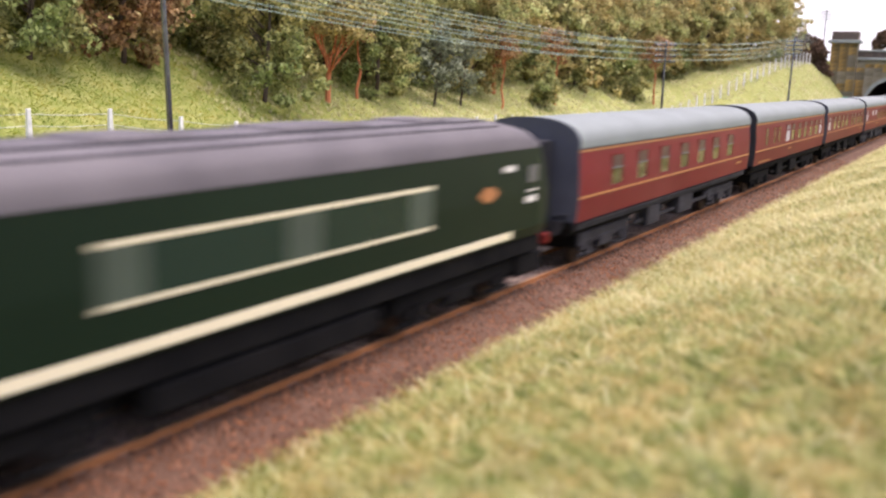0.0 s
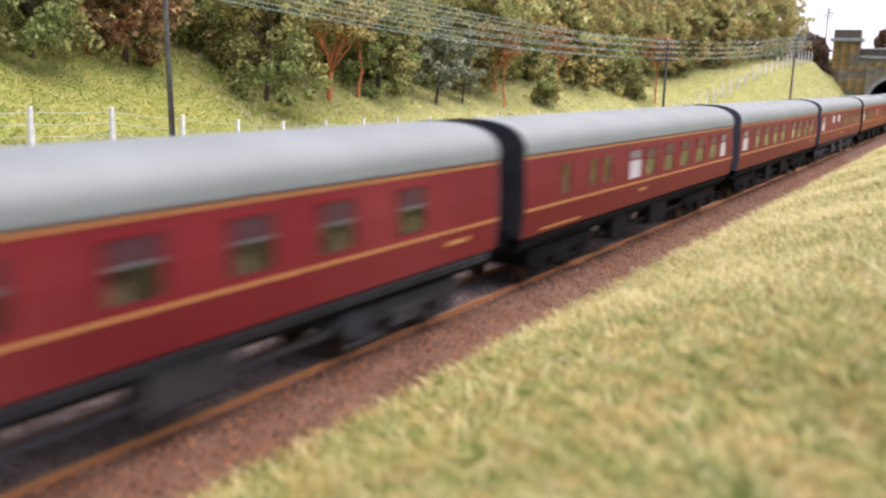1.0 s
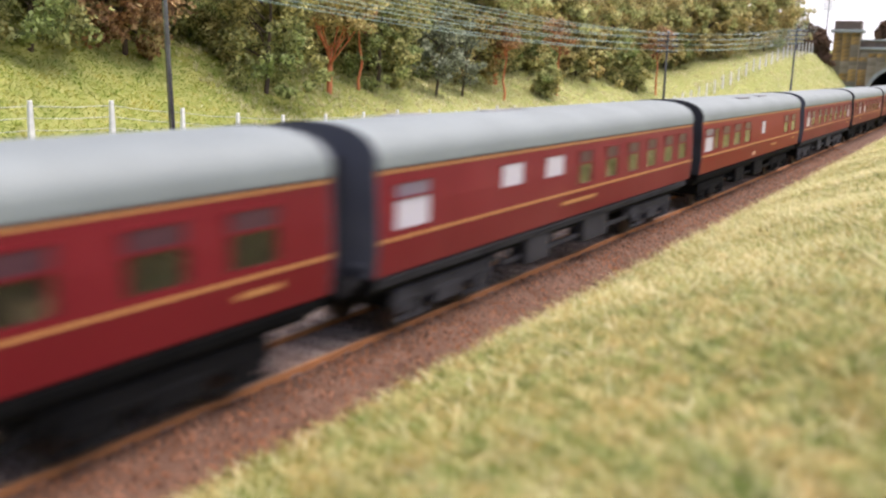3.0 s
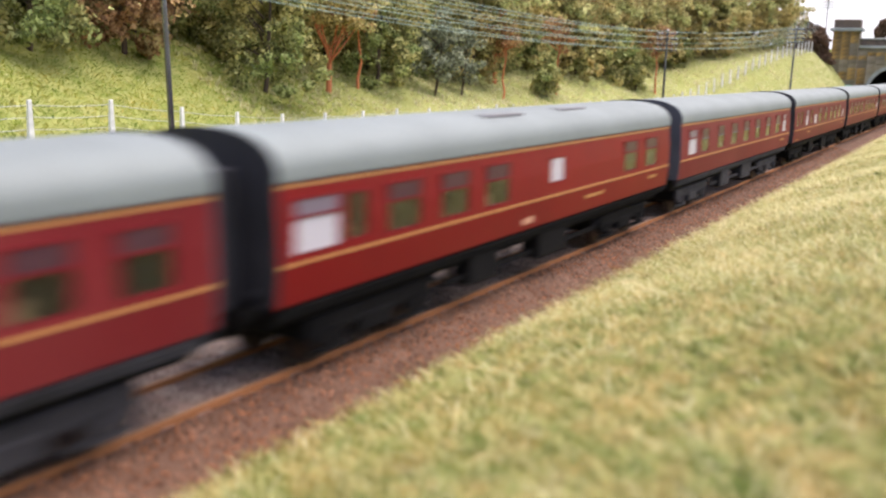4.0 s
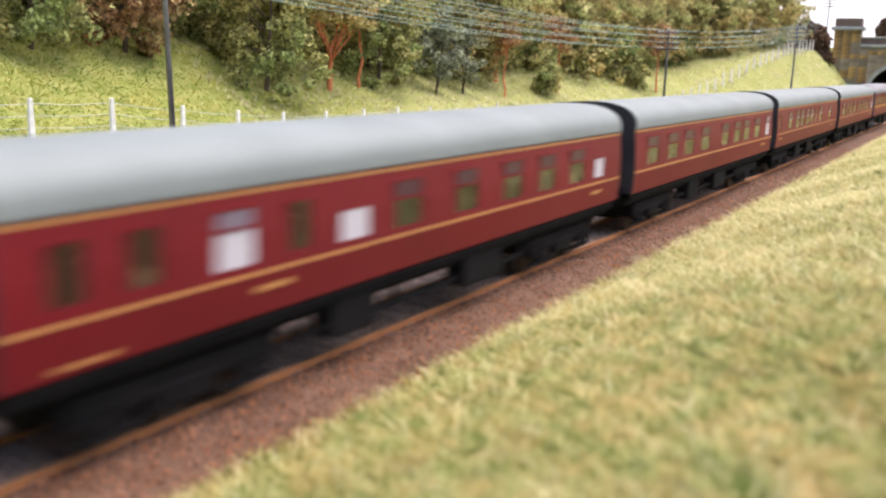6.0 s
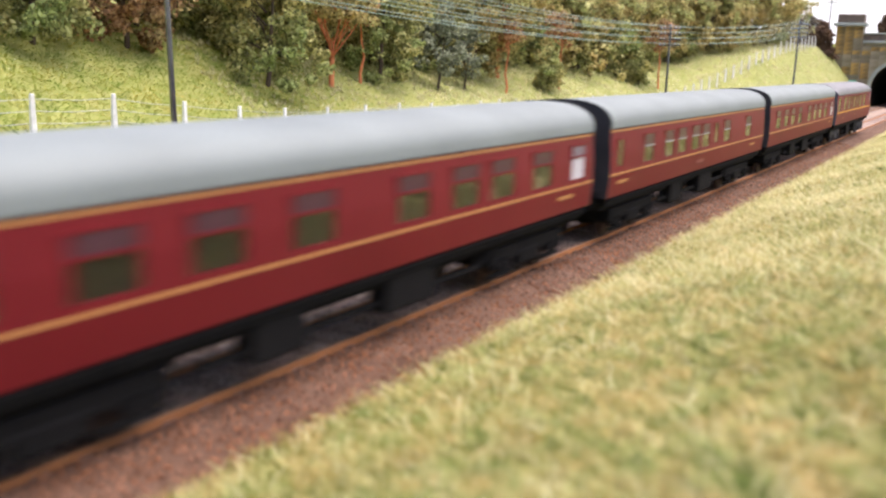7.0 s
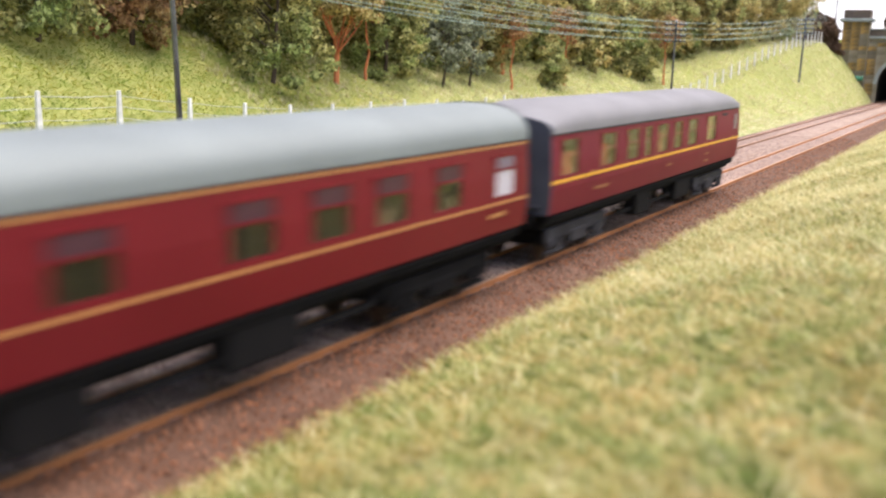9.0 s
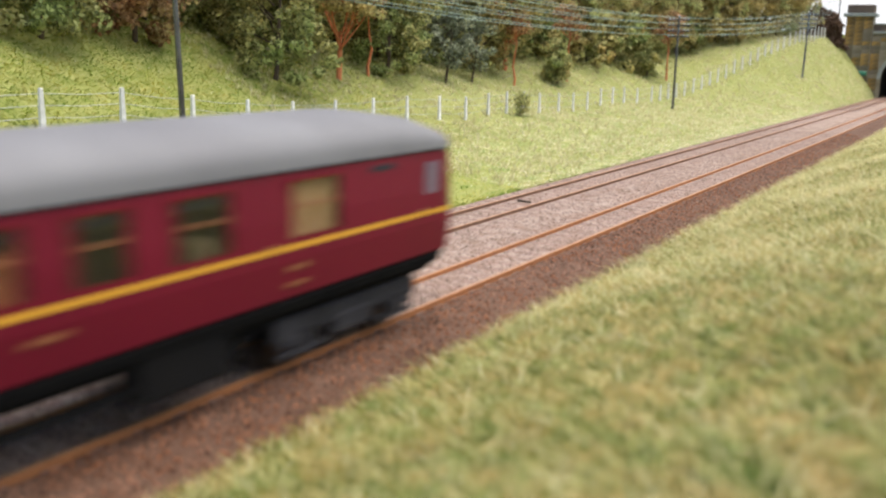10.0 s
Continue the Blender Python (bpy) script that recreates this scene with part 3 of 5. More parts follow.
def bogie(parent, x, base, span, material):
    """Two-axle bogie: side frames with springs and axle boxes, four wheels."""
    b = empty("bogie", (x, 0, 0))
    b.parent = parent
    for s in (-1, 1):
        y = s * 1.0
        bm = bmesh.new()
        box(bm, -span / 2, span / 2, y - 0.06, y + 0.06, 0.56, 0.90, bev=0.03)
        for e in (-1, 0, 1):
            box(bm, e * span * 0.36 - 0.42, e * span * 0.36 + 0.42, y - 0.075, y + 0.075, 0.42, 0.60, bev=0.03)
        box(bm, -0.55, 0.55, y - 0.1, y + 0.1, 0.36, 0.70, bev=0.04)
        for e in (-1, 1):
            box(bm, e * base / 2 - 0.55, e * base / 2 + 0.55, y - 0.05, y + 0.05, 0.26, 0.36, bev=0.02)
        part("side_frame", bm, material, b)
        for e in (-1, 1):
            bm = bmesh.new()
            box(bm, e * base / 2 - 0.2, e * base / 2 + 0.2, y - 0.04 + s * 0.03, y + 0.04 + s * 0.12, 0.30, 0.66, bev=0.04)
            part("axle_box", bm, material, b)
    if "wheel" not in SHARED:
        bm = bmesh.new()
        tube(bm, (0, -0.07, 0), (0, 0.06, 0), 0.457, n=20)
        tube(bm, (0, 0.06, 0), (0, 0.085, 0), 0.485, n=20)
        SHARED["wheel"] = part("wheel", bm, M_wheel, b)
        SHARED["wheel"].matrix_basis = Matrix.Translation(Vector((-base / 2, -0.63, 0.457)) * S)
        todo = [(base / 2, -1), (-base / 2, 1), (base / 2, 1)]
    else:
        todo = [(e * base / 2, s) for e in (-1, 1) for s in (-1, 1)]
    for dx, s in todo:
        again("wheel", SHARED["wheel"], (dx, s * 0.63, 0.457), b, 0 if s < 0 else 180)
    for e in (-1, 1):
        part("axle", tube(bmesh.new(), (e * base / 2, -0.95, 0.457), (e * base / 2, 0.95, 0.457), 0.07, n=8), M_wheel, b)
    part("bolster", boxed(-0.4, 0.4, -0.94, 0.94, 0.55, 1.08, bev=0.04), material, b)
    for e in (-1, 1):
        part("headstock", boxed(*sorted((e * span / 2 - e * 0.16, e * span / 2)), -0.94, 0.94, 0.50, 0.84, bev=0.03), M_black, b)
        part("brake_beam", boxed(*sorted((e * base / 2 - e * 0.62, e * base / 2 - e * 0.52)), -0.9, 0.9, 0.22, 0.46, bev=0.02), M_black, b)
    return b


SHARED = {}


def window(c, u0, u1, z0, z1, side, white, bar, key):
    """One coach window: thin frame, one pane, and the ventilator rail across it."""
    y = side * (side_y((z0 + z1) / 2) - 0.012)
    w, h = u1 - u0, z1 - z0
    k = (round(w, 2), round(h, 2), white, bar, side)
    if k not in SHARED:
        bm = bmesh.new()
        t = 0.035
        for a in ((-w / 2, -w / 2 + t, 0, h), (w / 2 - t, w / 2, 0, h), (-w / 2 + t, w / 2 - t, 0, t), (-w / 2 + t, w / 2 - t, h - t, h)):
            box(bm, a[0], a[1], -0.018, 0.018, a[2], a[3])
        fr = part("window", bm, M_maroon, c)
        split = bool(bar) and bar != 4
        cut = 0.64 if white else 0.60 if bar == 1 else 0.545
        pane = part("pane", boxed(-w / 2 + t, w / 2 - t, -0.006, 0.006, t, h * cut if split else h - t), M_white if white else M_glass, fr, "white obscured glass" if white else "")
        pane.visible_shadow = bool(white)
        kids = [pane]
        if split:
            kids.append(part("toplight", boxed(-w / 2 + t, w / 2 - t, -0.006, 0.006, h * (cut + 0.05), h - t), M_toplight if white else M_dimtop, fr, "dim grey toplight" if white else "dim purple-brown toplight"))
        if bar:
            kids.append(part("vent_rail", boxed(-w / 2 + t, w / 2 - t, -0.03, 0.012, h * (cut if split else 0.54), h * (cut + 0.05) if split else h * 0.54 + 0.024), (M_maroon, M_maroon, M_bar, M_palebar, M_lining_dim)[bar], fr))
        SHARED[k] = (fr, kids)
        fr.matrix_basis = Matrix.Translation(Vector(((u0 + u1) / 2, y, z0)) * S)
        return fr
    fr0, kids0 = SHARED[k]
    fr = again("window", fr0, ((u0 + u1) / 2, y, z0), c)
    for o in kids0:
        p = again(o.name.split(".")[0], o, (0, 0, 0), fr)
        p.visible_shadow = o.visible_shadow
        if "label" in o:
            tagged(p, o["label"])
    return fr


def strips(name, c, material, L, z, h, proud=0.008, u0=0.0, label=""):
    """A raised band on each body side, from u0 to L."""
    for s in (-1, 1):
        bm = bmesh.new()
        ya, yb = side_y(z) , side_y(z + h)
        vs = [bm.verts.new((u, s * (y + proud * k), zz)) for u in (u0, L) for k in (0.0, 1.0) for y, zz in ((ya, z), (yb, z + h))]
        for f in ((2, 3, 7, 6), (0, 2, 6, 4), (1, 5, 7, 3), (0, 1, 3, 2), (4, 6, 7, 5)):
            bm.faces.new([vs[i] for i in f])
        part(name, bm, material, c, label)


def underframe_kit(c, L, material, seed):
    r = random.Random(seed)
    for s in (-1, 1):
        part("solebar", boxed(0.12, L - 0.12, s * 1.2 - 0.07, s * 1.2 + 0.07, 1.10, 1.335, bev=0.02), material, c)
        part("footboard", boxed(0.3, L - 0.3, s * 1.28 - 0.05, s * 1.28 + 0.05, 1.24, 1.275), material, c)
        bm = bmesh.new()
        box(bm, 5.4, L - 5.4, s * 1.05 - 0.04, s * 1.05 + 0.04, 0.62, 0.72)
        for a, b in ((4.6, 5.4), (L - 4.6, L - 5.4)):
            tube(bm, (a, s * 1.05, 1.12), (b, s * 1.05, 0.67), 0.05, n=6)
        for k in range(4):
            x = 5.6 + (L - 11.2) * k / 3
            box(bm, x - 0.05, x + 0.05, s * 1.05 - 0.035, s * 1.05 + 0.035, 0.7, 1.12)
        part("truss", bm, material, c)
    part("underfloor", boxed(0.15, L - 0.15, -1.10, 1.10, 0.94, 1.33, bev=0.03), M_black, c)
    for u, w, s in ((7.0 + r.uniform(-0.5, 0.5), 1.3, -1), (10.8 + r.uniform(-0.6, 0.6), 1.7, -1), (8.4, 1.5, 1), (11.4, 1.2, 1)):
        part("battery_box", boxed(u - w / 2, u + w / 2, s * 1.0 - 0.24, s * 1.0 + 0.2, 0.48, 1.16, bev=0.04), material, c)
    part("vacuum_cylinder", tube(bmesh.new(), (9.2, 0.1, 0.55), (9.2, 0.1, 1.17), 0.3, n=14), material, c)
    for x, s in ((-0.0, -1), (L, 1)):
        for y in (-0.87, 0.87):
            bm = bmesh.new()
            tube(bm, (x - s * 0.3, y, 1.2), (x + s * 0.28, y, 1.2), 0.10, n=10)
            tube(bm, (x + s * 0.28, y, 1.2), (x + s * 0.33, y, 1.2), 0.20, n=12)
            part("buffer", bm, material, c)
        part("coupling", boxed(*sorted((x - s * 0.2, x + s * 0.63)), -0.12, 0.12, 0.66, 0.82, bev=0.03), M_black, c)
        part("coupling_mount", boxed(*sorted((x - s * 0.35, x - s * 0.1)), -0.2, 0.2, 0.66, 1.17), M_black, c)


def end_and_gangway(c, x, s, material, L, crown=0.71):
    """Flat coach end with a bellows gangway; s is the outward way along x."""
    prof = [(side_y(1.34), 1.34), (side_y(1.9), 1.9), (side_y(2.5), 2.5), (side_y(3.16), 3.20)]
    n = 24
    arc = []
    for i in range(1, n):
        a = math.pi * i / n
        arc.append((1.37 * math.copysign(abs(math.cos(a)) ** 0.8, math.cos(a)), 3.20 + crown * math.sin(a) ** 0.75))
    out = prof + arc + [(-y, z) for y, z in prof[::-1]]
    bm = extrude_x(bmesh.new(), out, x, x + s * 0.035)
    e = part("end_wall", bm, material, c, "dark coach end")
    bm = bmesh.new()
    hoops = []
    for k in range(9):
        w = 0.03 * (k % 2)
        a = x + s * (0.036 + 0.064 * k)
        hoops.append([[bm.verts.new((a, y, z)) for y, z in q] for q in
                      (((-0.60 - w, 1.25), (-0.60 - w, 3.33 + w), (0.60 + w, 3.33 + w), (0.60 + w, 1.25)), ((-0.46, 1.25), (-0.46, 3.18), (0.46, 3.18), (0.46, 1.25)))])
    for (o0, i0), (o1, i1) in zip(hoops, hoops[1:]):
        for q in range(3):
            bm.faces.new((o0[q], o0[q + 1], o1[q + 1], o1[q]))
            bm.faces.new((i0[q], i0[q + 1], i1[q + 1], i1[q]))
        for q in (0, 3):
            bm.faces.new((o0[q], i0[q], i1[q], o1[q]))
    for o, i in (hoops[0], hoops[-1]):
        for q in range(3):
            bm.faces.new((o[q], o[q + 1], i[q + 1], i[q]))
    part("gangway", bm, M_endblack, c, "black bellows gangway")
    part("gangway_door", boxed(*sorted((x + s * 0.036, x + s * 0.06)), -0.46, 0.46, 1.25, 3.18), M_door, c, "red-brown gangway door")
    for y in (-0.95, 0.95):
        part("steps", boxed(*sorted((x + s * 0.03, x + s * 0.10)), y - 0.18, y + 0.18, 1.5, 1.55), material, c)


def coach(name, label, paint, roof, u_windows, whites=(), doors=(), bars=1, dusty=False, marks=(), vents=(), end=None, roof_bits=()):
    """A corridor coach; local x runs from its leading end, u in metres along it."""
    c = tagged(empty(name), label, "railway coach", "coaches of the train")
    L = LEN
    wins = []
    for u, w in u_windows:
        wins.append((u - w / 2, u + w / 2, *WIN_Z, False, bars))
    for u, w, z0, z1 in whites:
        wins.append((u - w / 2, u + w / 2, z0, z1, True, 1 if z1 - z0 > 0.7 else 0))
    for u, w in doors:
        wins.append((u - w / 2, u + w / 2, 2.12, 2.9, False, 0))
    for s in (-1, 1):
        part("side_wall", coach_side(L, [w[:4] for w in wins], s), paint, c)
    for i, w in enumerate(wins):
        for s in (-1, 1):
            window(c, *w[:4], s, w[4], w[5], i)
    part("roof", roof_mesh(L), roof, c, smooth=True)
    strips("cantrail_gutter", c, roof, L, 3.175, 0.03, 0.02)
    strips("upper_lining", c, M_lining, L, 3.09, 0.052, label="thin gold lining above the windows")
    strips("waist_lining", c, M_lining, L, 1.93, 0.055, label="thin gold lining below the windows")
    for u in [0.62] + [w[0] - 0.5 for w in wins[2:-1:3]] + [L - 0.62]:
        strips("door_seam", c, M_endblack, u + 0.012, 1.40, 1.6, 0.004, u)
    part("floor", boxed(0.05, L - 0.05, -1.27, 1.27, 1.345, 1.40), M_floor, c)
    for s in (-1, 1):
        part("interior_panel", boxed(0.1, L - 0.1, *sorted((s * 1.25, s * 1.285)), 1.40, 2.05), M_panel, c, "varnished wooden inner wall")
    part("corridor_wall", boxed(0.6, L - 0.6, 0.28, 0.32, 1.40, 2.98), M_wood, c, "dark wooden corridor wall")
    for k in range(7):
        u = 2.2 + k * 2.3
        part("seat", boxed(u, u + 0.3, -1.2, 1.2, 1.40, 2.28, bev=0.05), M_seat, c)
    for u, w, z, mt in marks:
        part("marking", boxed(u - w / 2, u + w / 2, -side_y(z) - 0.012, -side_y(z) + 0.004, z, z + (0.05 if z < 1.45 else 0.15 if mt is M_crest else 0.085)), mt, c, "small painted lettering bar")
    for u, y in vents:
        zz = 3.16 + 0.70 * max(0.0, 1 - (abs(y) / 1.37) ** 2.5) ** 0.38
        part("roof_vent", boxed(u - 0.16, u + 0.16, y - 0.13, y + 0.13, zz - 0.12, zz + 0.07, bev=0.03), roof, c)
    for u, w, y in roof_bits:
        zz = 3.2 + 0.69 * max(0.0, 1 - (abs(y) / 1.37) ** 2.5) ** 0.3
        part("roof_hatch", boxed(u - w / 2, u + w / 2, y - 0.16, y + 0.16, zz - 0.12, zz + 0.02, bev=0.015), M_roof_warm, c)
    em = end or (M_endgrey if dusty else M_endblack)
    end_and_gangway(c, 0.0, -1, em, L)
    end_and_gangway(c, L, 1, em, L)
    um = M_dusty if dusty else M_black
    underframe_kit(c, L, um, len(u_windows) + len(whites))
    bogie(c, 3.0, 2.59, 3.9, um)
    bogie(c, L - 3.0, 2.59, 3.9, um)
    return c


def last_coach():
    """The older coach at the tail: domed roof, one broad yellow line, tall paired windows."""
    L = 17.55
    c = tagged(empty("older_coach"), "plum maroon older coach with yellow waist line and grey domed roof", "railway coach", "coaches of the train")
    spots = [(1.05, 1.05), (3.62, 1.1), (5.5, 1.0), (6.8, 0.6), (8.15, 1.05), (9.7, 0.85), (11.3, 1.05), (13.65, 1.2)]
    wins = [(u - w / 2, u + w / 2, 2.18, 3.06) for u, w in spots]
    for s in (-1, 1):
        part("side_wall", coach_side(L, wins, s), M_plum, c)
    for w in wins:
        for s in (-1, 1):
            window(c, *w, s, False, 4, 0)
    part("roof", roof_mesh(L, 3.88, dome=1.6), M_roof_warm, c, smooth=True)
    strips("cantrail_gutter", c, M_endblack, L, 3.165, 0.045, 0.02)
    strips("waist_lining", c, M_lining_y, L, 2.045, 0.08, label="broad yellow waist line")
    part("floor", boxed(0.05, L - 0.05, -1.27, 1.27, 1.345, 1.40), M_floor, c)
    for s in (-1, 1):
        part("interior_panel", boxed(0.1, L - 0.1, *sorted((s * 1.25, s * 1.285)), 1.40, 2.12), M_panel, c, "varnished wooden inner wall")
    for u, w, h, mt, lab in ((1.1, 0.9, 2.72, M_orange_panel, "orange-brown compartment partition"), (3.5, 0.8, 2.74, M_orange_panel, "orange-brown compartment partition"),
                             (5.2, 0.45, 2.8, M_orange_panel, "orange-brown compartment partition"), (8.1, 0.95, 2.76, M_orange_panel, "orange-brown compartment partition"),
                             (13.65, 1.15, 3.02, M_creampanel, "cream compartment wall")):
        part("partition", boxed(u - w / 2, u + w / 2, -1.24, -1.21, 1.40, h), mt, c, lab)
    for u, w in spots[:7]:
        part("blind", boxed(u - w / 2, u + w / 2, -1.275, -1.26, 2.86, 3.12), M_endblack, c, "dark window blind, half drawn")
    part("corridor_wall", boxed(0.6, L - 0.6, 0.28, 0.32, 1.40, 2.98), M_wood, c, "dark wooden corridor wall")
    for k in range(6):
        u = 2.2 + k * 2.3
        part("seat", boxed(u, u + 0.3, -1.2, 1.2, 1.40, 2.4, bev=0.05), M_seat, c)
    for u, w, z in ((3.2, 1.0, 1.66), (8.9, 0.5, 1.72), (13.2, 0.45, 1.74)):
        part("marking", boxed(u - w / 2, u + w / 2, -side_y(z) - 0.012, -side_y(z) + 0.004, z, z + 0.07), M_lining_dim, c, "small painted lettering bar")
    part("marking", boxed(12.95, 13.4, -side_y(1.6) - 0.012, -side_y(1.6) + 0.004, 1.5, 1.56), M_lining_dim, c)
    part("lavatory_pane", boxed(16.75, 17.15, -side_y(2.6) - 0.010, -side_y(2.6) + 0.004, 2.42, 2.98, bev=0.004), M_toplight, c, "small grey obscured pane")
    part("side_vent", boxed(15.1, 15.75, -side_y(3.0) - 0.014, -side_y(3.0) + 0.004, 2.96, 3.06, bev=0.004), M_endblack, c, "dark ventilator louvre")
    for u in (2.35, 6.3, 7.35, 12.45, 16.45):
        strips("door_seam", c, M_endblack, u + 0.012, 1.40, 1.7, 0.004, u)
        part("door_handle", boxed(u + 0.08, u + 0.2, -side_y(2.0) - 0.05, -side_y(2.0) + 0.004, 2.14, 2.17), M_lining, c, "small brass door handle")
    end_and_gangway(c, 0.0, -1, M_endgrey, L, 0.37)
    end_and_gangway(c, L, 1, M_plum, L, 0.37)
    underframe_kit(c, L, M_black, 5)
    for u in (2.55, L - 2.55):
        bogie(c, u, 2.59, 3.9, M_dusty)
    return c


def locomotive():
    """Green diesel locomotive, its trailing end at local x = 0, its body towards -x."""
    c = tagged(empty("diesel_locomotive"), "dark green diesel locomotive with cream bands and grey roof", "locomotive")
    A, B = -19.6, -0.15
    side = [(1.30, 1.38), (1.36, 1.6), (1.37, 2.4), (1.33, 3.36)]
    bm = bmesh.new()
    secs = [(A, 0.80, 0.55), (A + 0.25, 0.93, 0.82), (A + 0.9, 1.0, 1.0), (B - 0.9, 1.0, 1.0), (B - 0.25, 0.93, 0.82), (B, 0.80, 0.55)]
    rings = []
    for x, k, _ in secs:
        def back(z):
            return max(0.0, z - 2.3) * 0.62 * max(0.0, 1 - abs(x - (A if x < -9 else B)) / 0.9) * (1 if x < -9 else -1)
        rings.append([bm.verts.new((x + back(z), y * k, z)) for y, z in side] + [bm.verts.new((x + back(z), -y * k, z)) for y, z in side[::-1]])
    for a, b in zip(rings, rings[1:]):
        for i in range(8):
            bm.faces.new((a[i], b[i], b[(i + 1) % 8], a[(i + 1) % 8]))
    bm.faces.new(rings[0])
    bm.faces.new(rings[-1][::-1])
    part("body", bm, M_locogreen, c)
    bm = bmesh.new()
    rings = []
    n = 12
    for x, k, h in [(A + 0.62, 0.82, 0.10), (A + 0.8, 0.93, 0.42), (A + 1.2, 1.0, 0.75), (A + 2.2, 1.0, 1.0), (B - 2.2, 1.0, 1.0), (B - 1.2, 1.0, 0.75), (B - 0.8, 0.93, 0.42), (B - 0.62, 0.82, 0.10)]:
        rings.append([bm.verts.new((x, -1.345 * k * math.copysign(abs(math.cos(math.pi * i / n)) ** 0.75, math.cos(math.pi * i / n)),
                                    3.362 + 0.62 * h * math.sin(math.pi * i / n) ** 0.75)) for i in range(n + 1)])
    for a, b in zip(rings, rings[1:]):
        for i in range(n):
            bm.faces.new((a[i], b[i], b[i + 1], a[i + 1]))
        bm.faces.new((a[0], a[n], b[n], b[0]))
    bm.faces.new(rings[0])
    bm.faces.new(rings[-1][::-1])
    part("roof", bm, M_locoroof, c, "dark weathered grey roof", smooth=True)
    for y, w in ((-1.0, 0.05), (-0.62, 0.12), (0.62, 0.12), (1.0, 0.05)):
        zz = 3.362 + 0.62 * (1 - (abs(y) / 1.345) ** 2.667) ** 0.375
        part("roof_seam", boxed(A + 2.4, B - 2.4, y - w / 2, y + w / 2, zz - 0.06, zz + 0.015), M_endblack, c, "dark seam along the roof")
    for u, w in ((-4.5, 1.2), (-8.0, 2.4), (-12.0, 1.6), (-15.5, 1.2)):
        part("roof_hatch", boxed(u - w / 2, u + w / 2, -0.55, 0.55, 3.9, 4.03, bev=0.05), M_locoroof, c)
    for s in (-1, 1):
        def plate(nm, u0, u1, z0, z1, m, p=0.012, lab=""):
            y = s * 1.372
            part(nm, boxed(u0, u1, *sorted((y - s * 0.03, y + s * p)), z0, z1), m, c, lab)
        plate("cream_band", -17.1, -2.5, 1.47, 1.62, M_cream, 0.012, "cream band along the lower side")
        plate("panel_frame", -13.5, -5.9, 2.84, 2.90, M_cream)
        plate("panel_frame", -13.5, -5.9, 2.10, 2.16, M_cream)
        plate("panel_frame", -5.95, -5.89, 2.16, 2.84, M_locopanel)
        plate("side_panel", -13.5, -12.75, 2.16, 2.84, M_locopanel, 0.008, "lighter grey-green panel")
        plate("side_panel", -10.07, -9.23, 2.16, 2.84, M_locopanel, 0.008, "lighter grey-green panel")
        plate("side_panel", -6.7, -5.95, 2.16, 2.84, M_locopanel, 0.008, "lighter grey-green panel")
        plate("side_window", -12.75, -10.07, 2.16, 2.84, M_locowin, 0.004, "dark glazed panel")
        plate("side_window", -9.23, -6.7, 2.16, 2.84, M_locowin, 0.004, "dark glazed panel")
        plate("cab_window", -1.75, -1.25, 2.62, 2.98, M_bar, 0.008, "cab side window")
        plate("number_bar", -2.95, -2.45, 2.92, 3.04, M_mark, 0.01, "pale lettering bar")
        plate("data_panel", -1.85, -1.3, 2.18, 2.32, M_mark, 0.01, "white data panel")
        plate("data_panel", -1.75, -1.3, 2.42, 2.46, M_mark, 0.01)
        bm = bmesh.new()
        for i in range(9):
            h = 0.16 * math.sin(math.pi * (i + 0.5) / 9)
            x = -4.05 + 0.09 * i
            box(bm, x, x + 0.09, *sorted((s * 1.36, s * 1.386)), 2.52 - h, 2.52 + h)
        part("crest", bm, M_orange, c, "orange and red crest")
        part("skirt", boxed(A + 0.6, B - 0.6, s * 1.2 - 0.05, s * 1.2 + 0.05, 1.0, 1.38), M_black, c)
    part("underfloor", boxed(A + 0.4, B - 0.4, -1.12, 1.12, 0.95, 1.376), M_black, c)
    part("fuel_tank", boxed(-12.6, -7.2, -1.2, 1.2, 0.42, 0.95, bev=0.1), M_black, c)
    for x, s in ((A, -1), (B, 1)):
        part("buffer_beam", boxed(*sorted((x, x + s * 0.12)), -1.2, 1.2, 1.0, 1.25, bev=0.02), M_red, c, "dull dark red buffer beam")
        for y in (-0.87, 0.87):
            bm = bmesh.new()
            tube(bm, (x + s * 0.1, y, 1.13), (x + s * 0.5, y, 1.13), 0.11, n=10)
            tube(bm, (x + s * 0.5, y, 1.13), (x + s * 0.56, y, 1.13), 0.21, n=12)
            part("buffer", bm, M_black, c)
        for y in (-0.5, 0.5):
            w = part("windscreen", boxed(-0.02, 0.02, -0.42, 0.42, -0.3, 0.3, bev=0.008), M_locowin, c)
            w.matrix_basis = Matrix.Translation(Vector((x - s * 0.31, y, 2.81)) * S) @ pose(0, 0, 0, 0, -s * 31.8, 0)
    # made-up black blocks that keep the gap below each cab dark
    for u0, u1 in ((A + 0.1, A + 1.5), (B - 1.5, B - 0.1)):
        part("cab_valance", boxed(u0, u1, -1.14, 1.14, 0.42, 0.95, bev=0.06), M_black, c, "black block added to darken the gap below the cab")
    for u in (-15.6, -4.2):
        b = bogie(c, u, 3.6, 5.0, M_black)
    return c


def c_windows(us, w=1.05):
    return [(u, w) for u in us]


T = (2.07, 2.93)                      # a tall white pane
LW = (2.07, 2.62)                     # its lower light alone


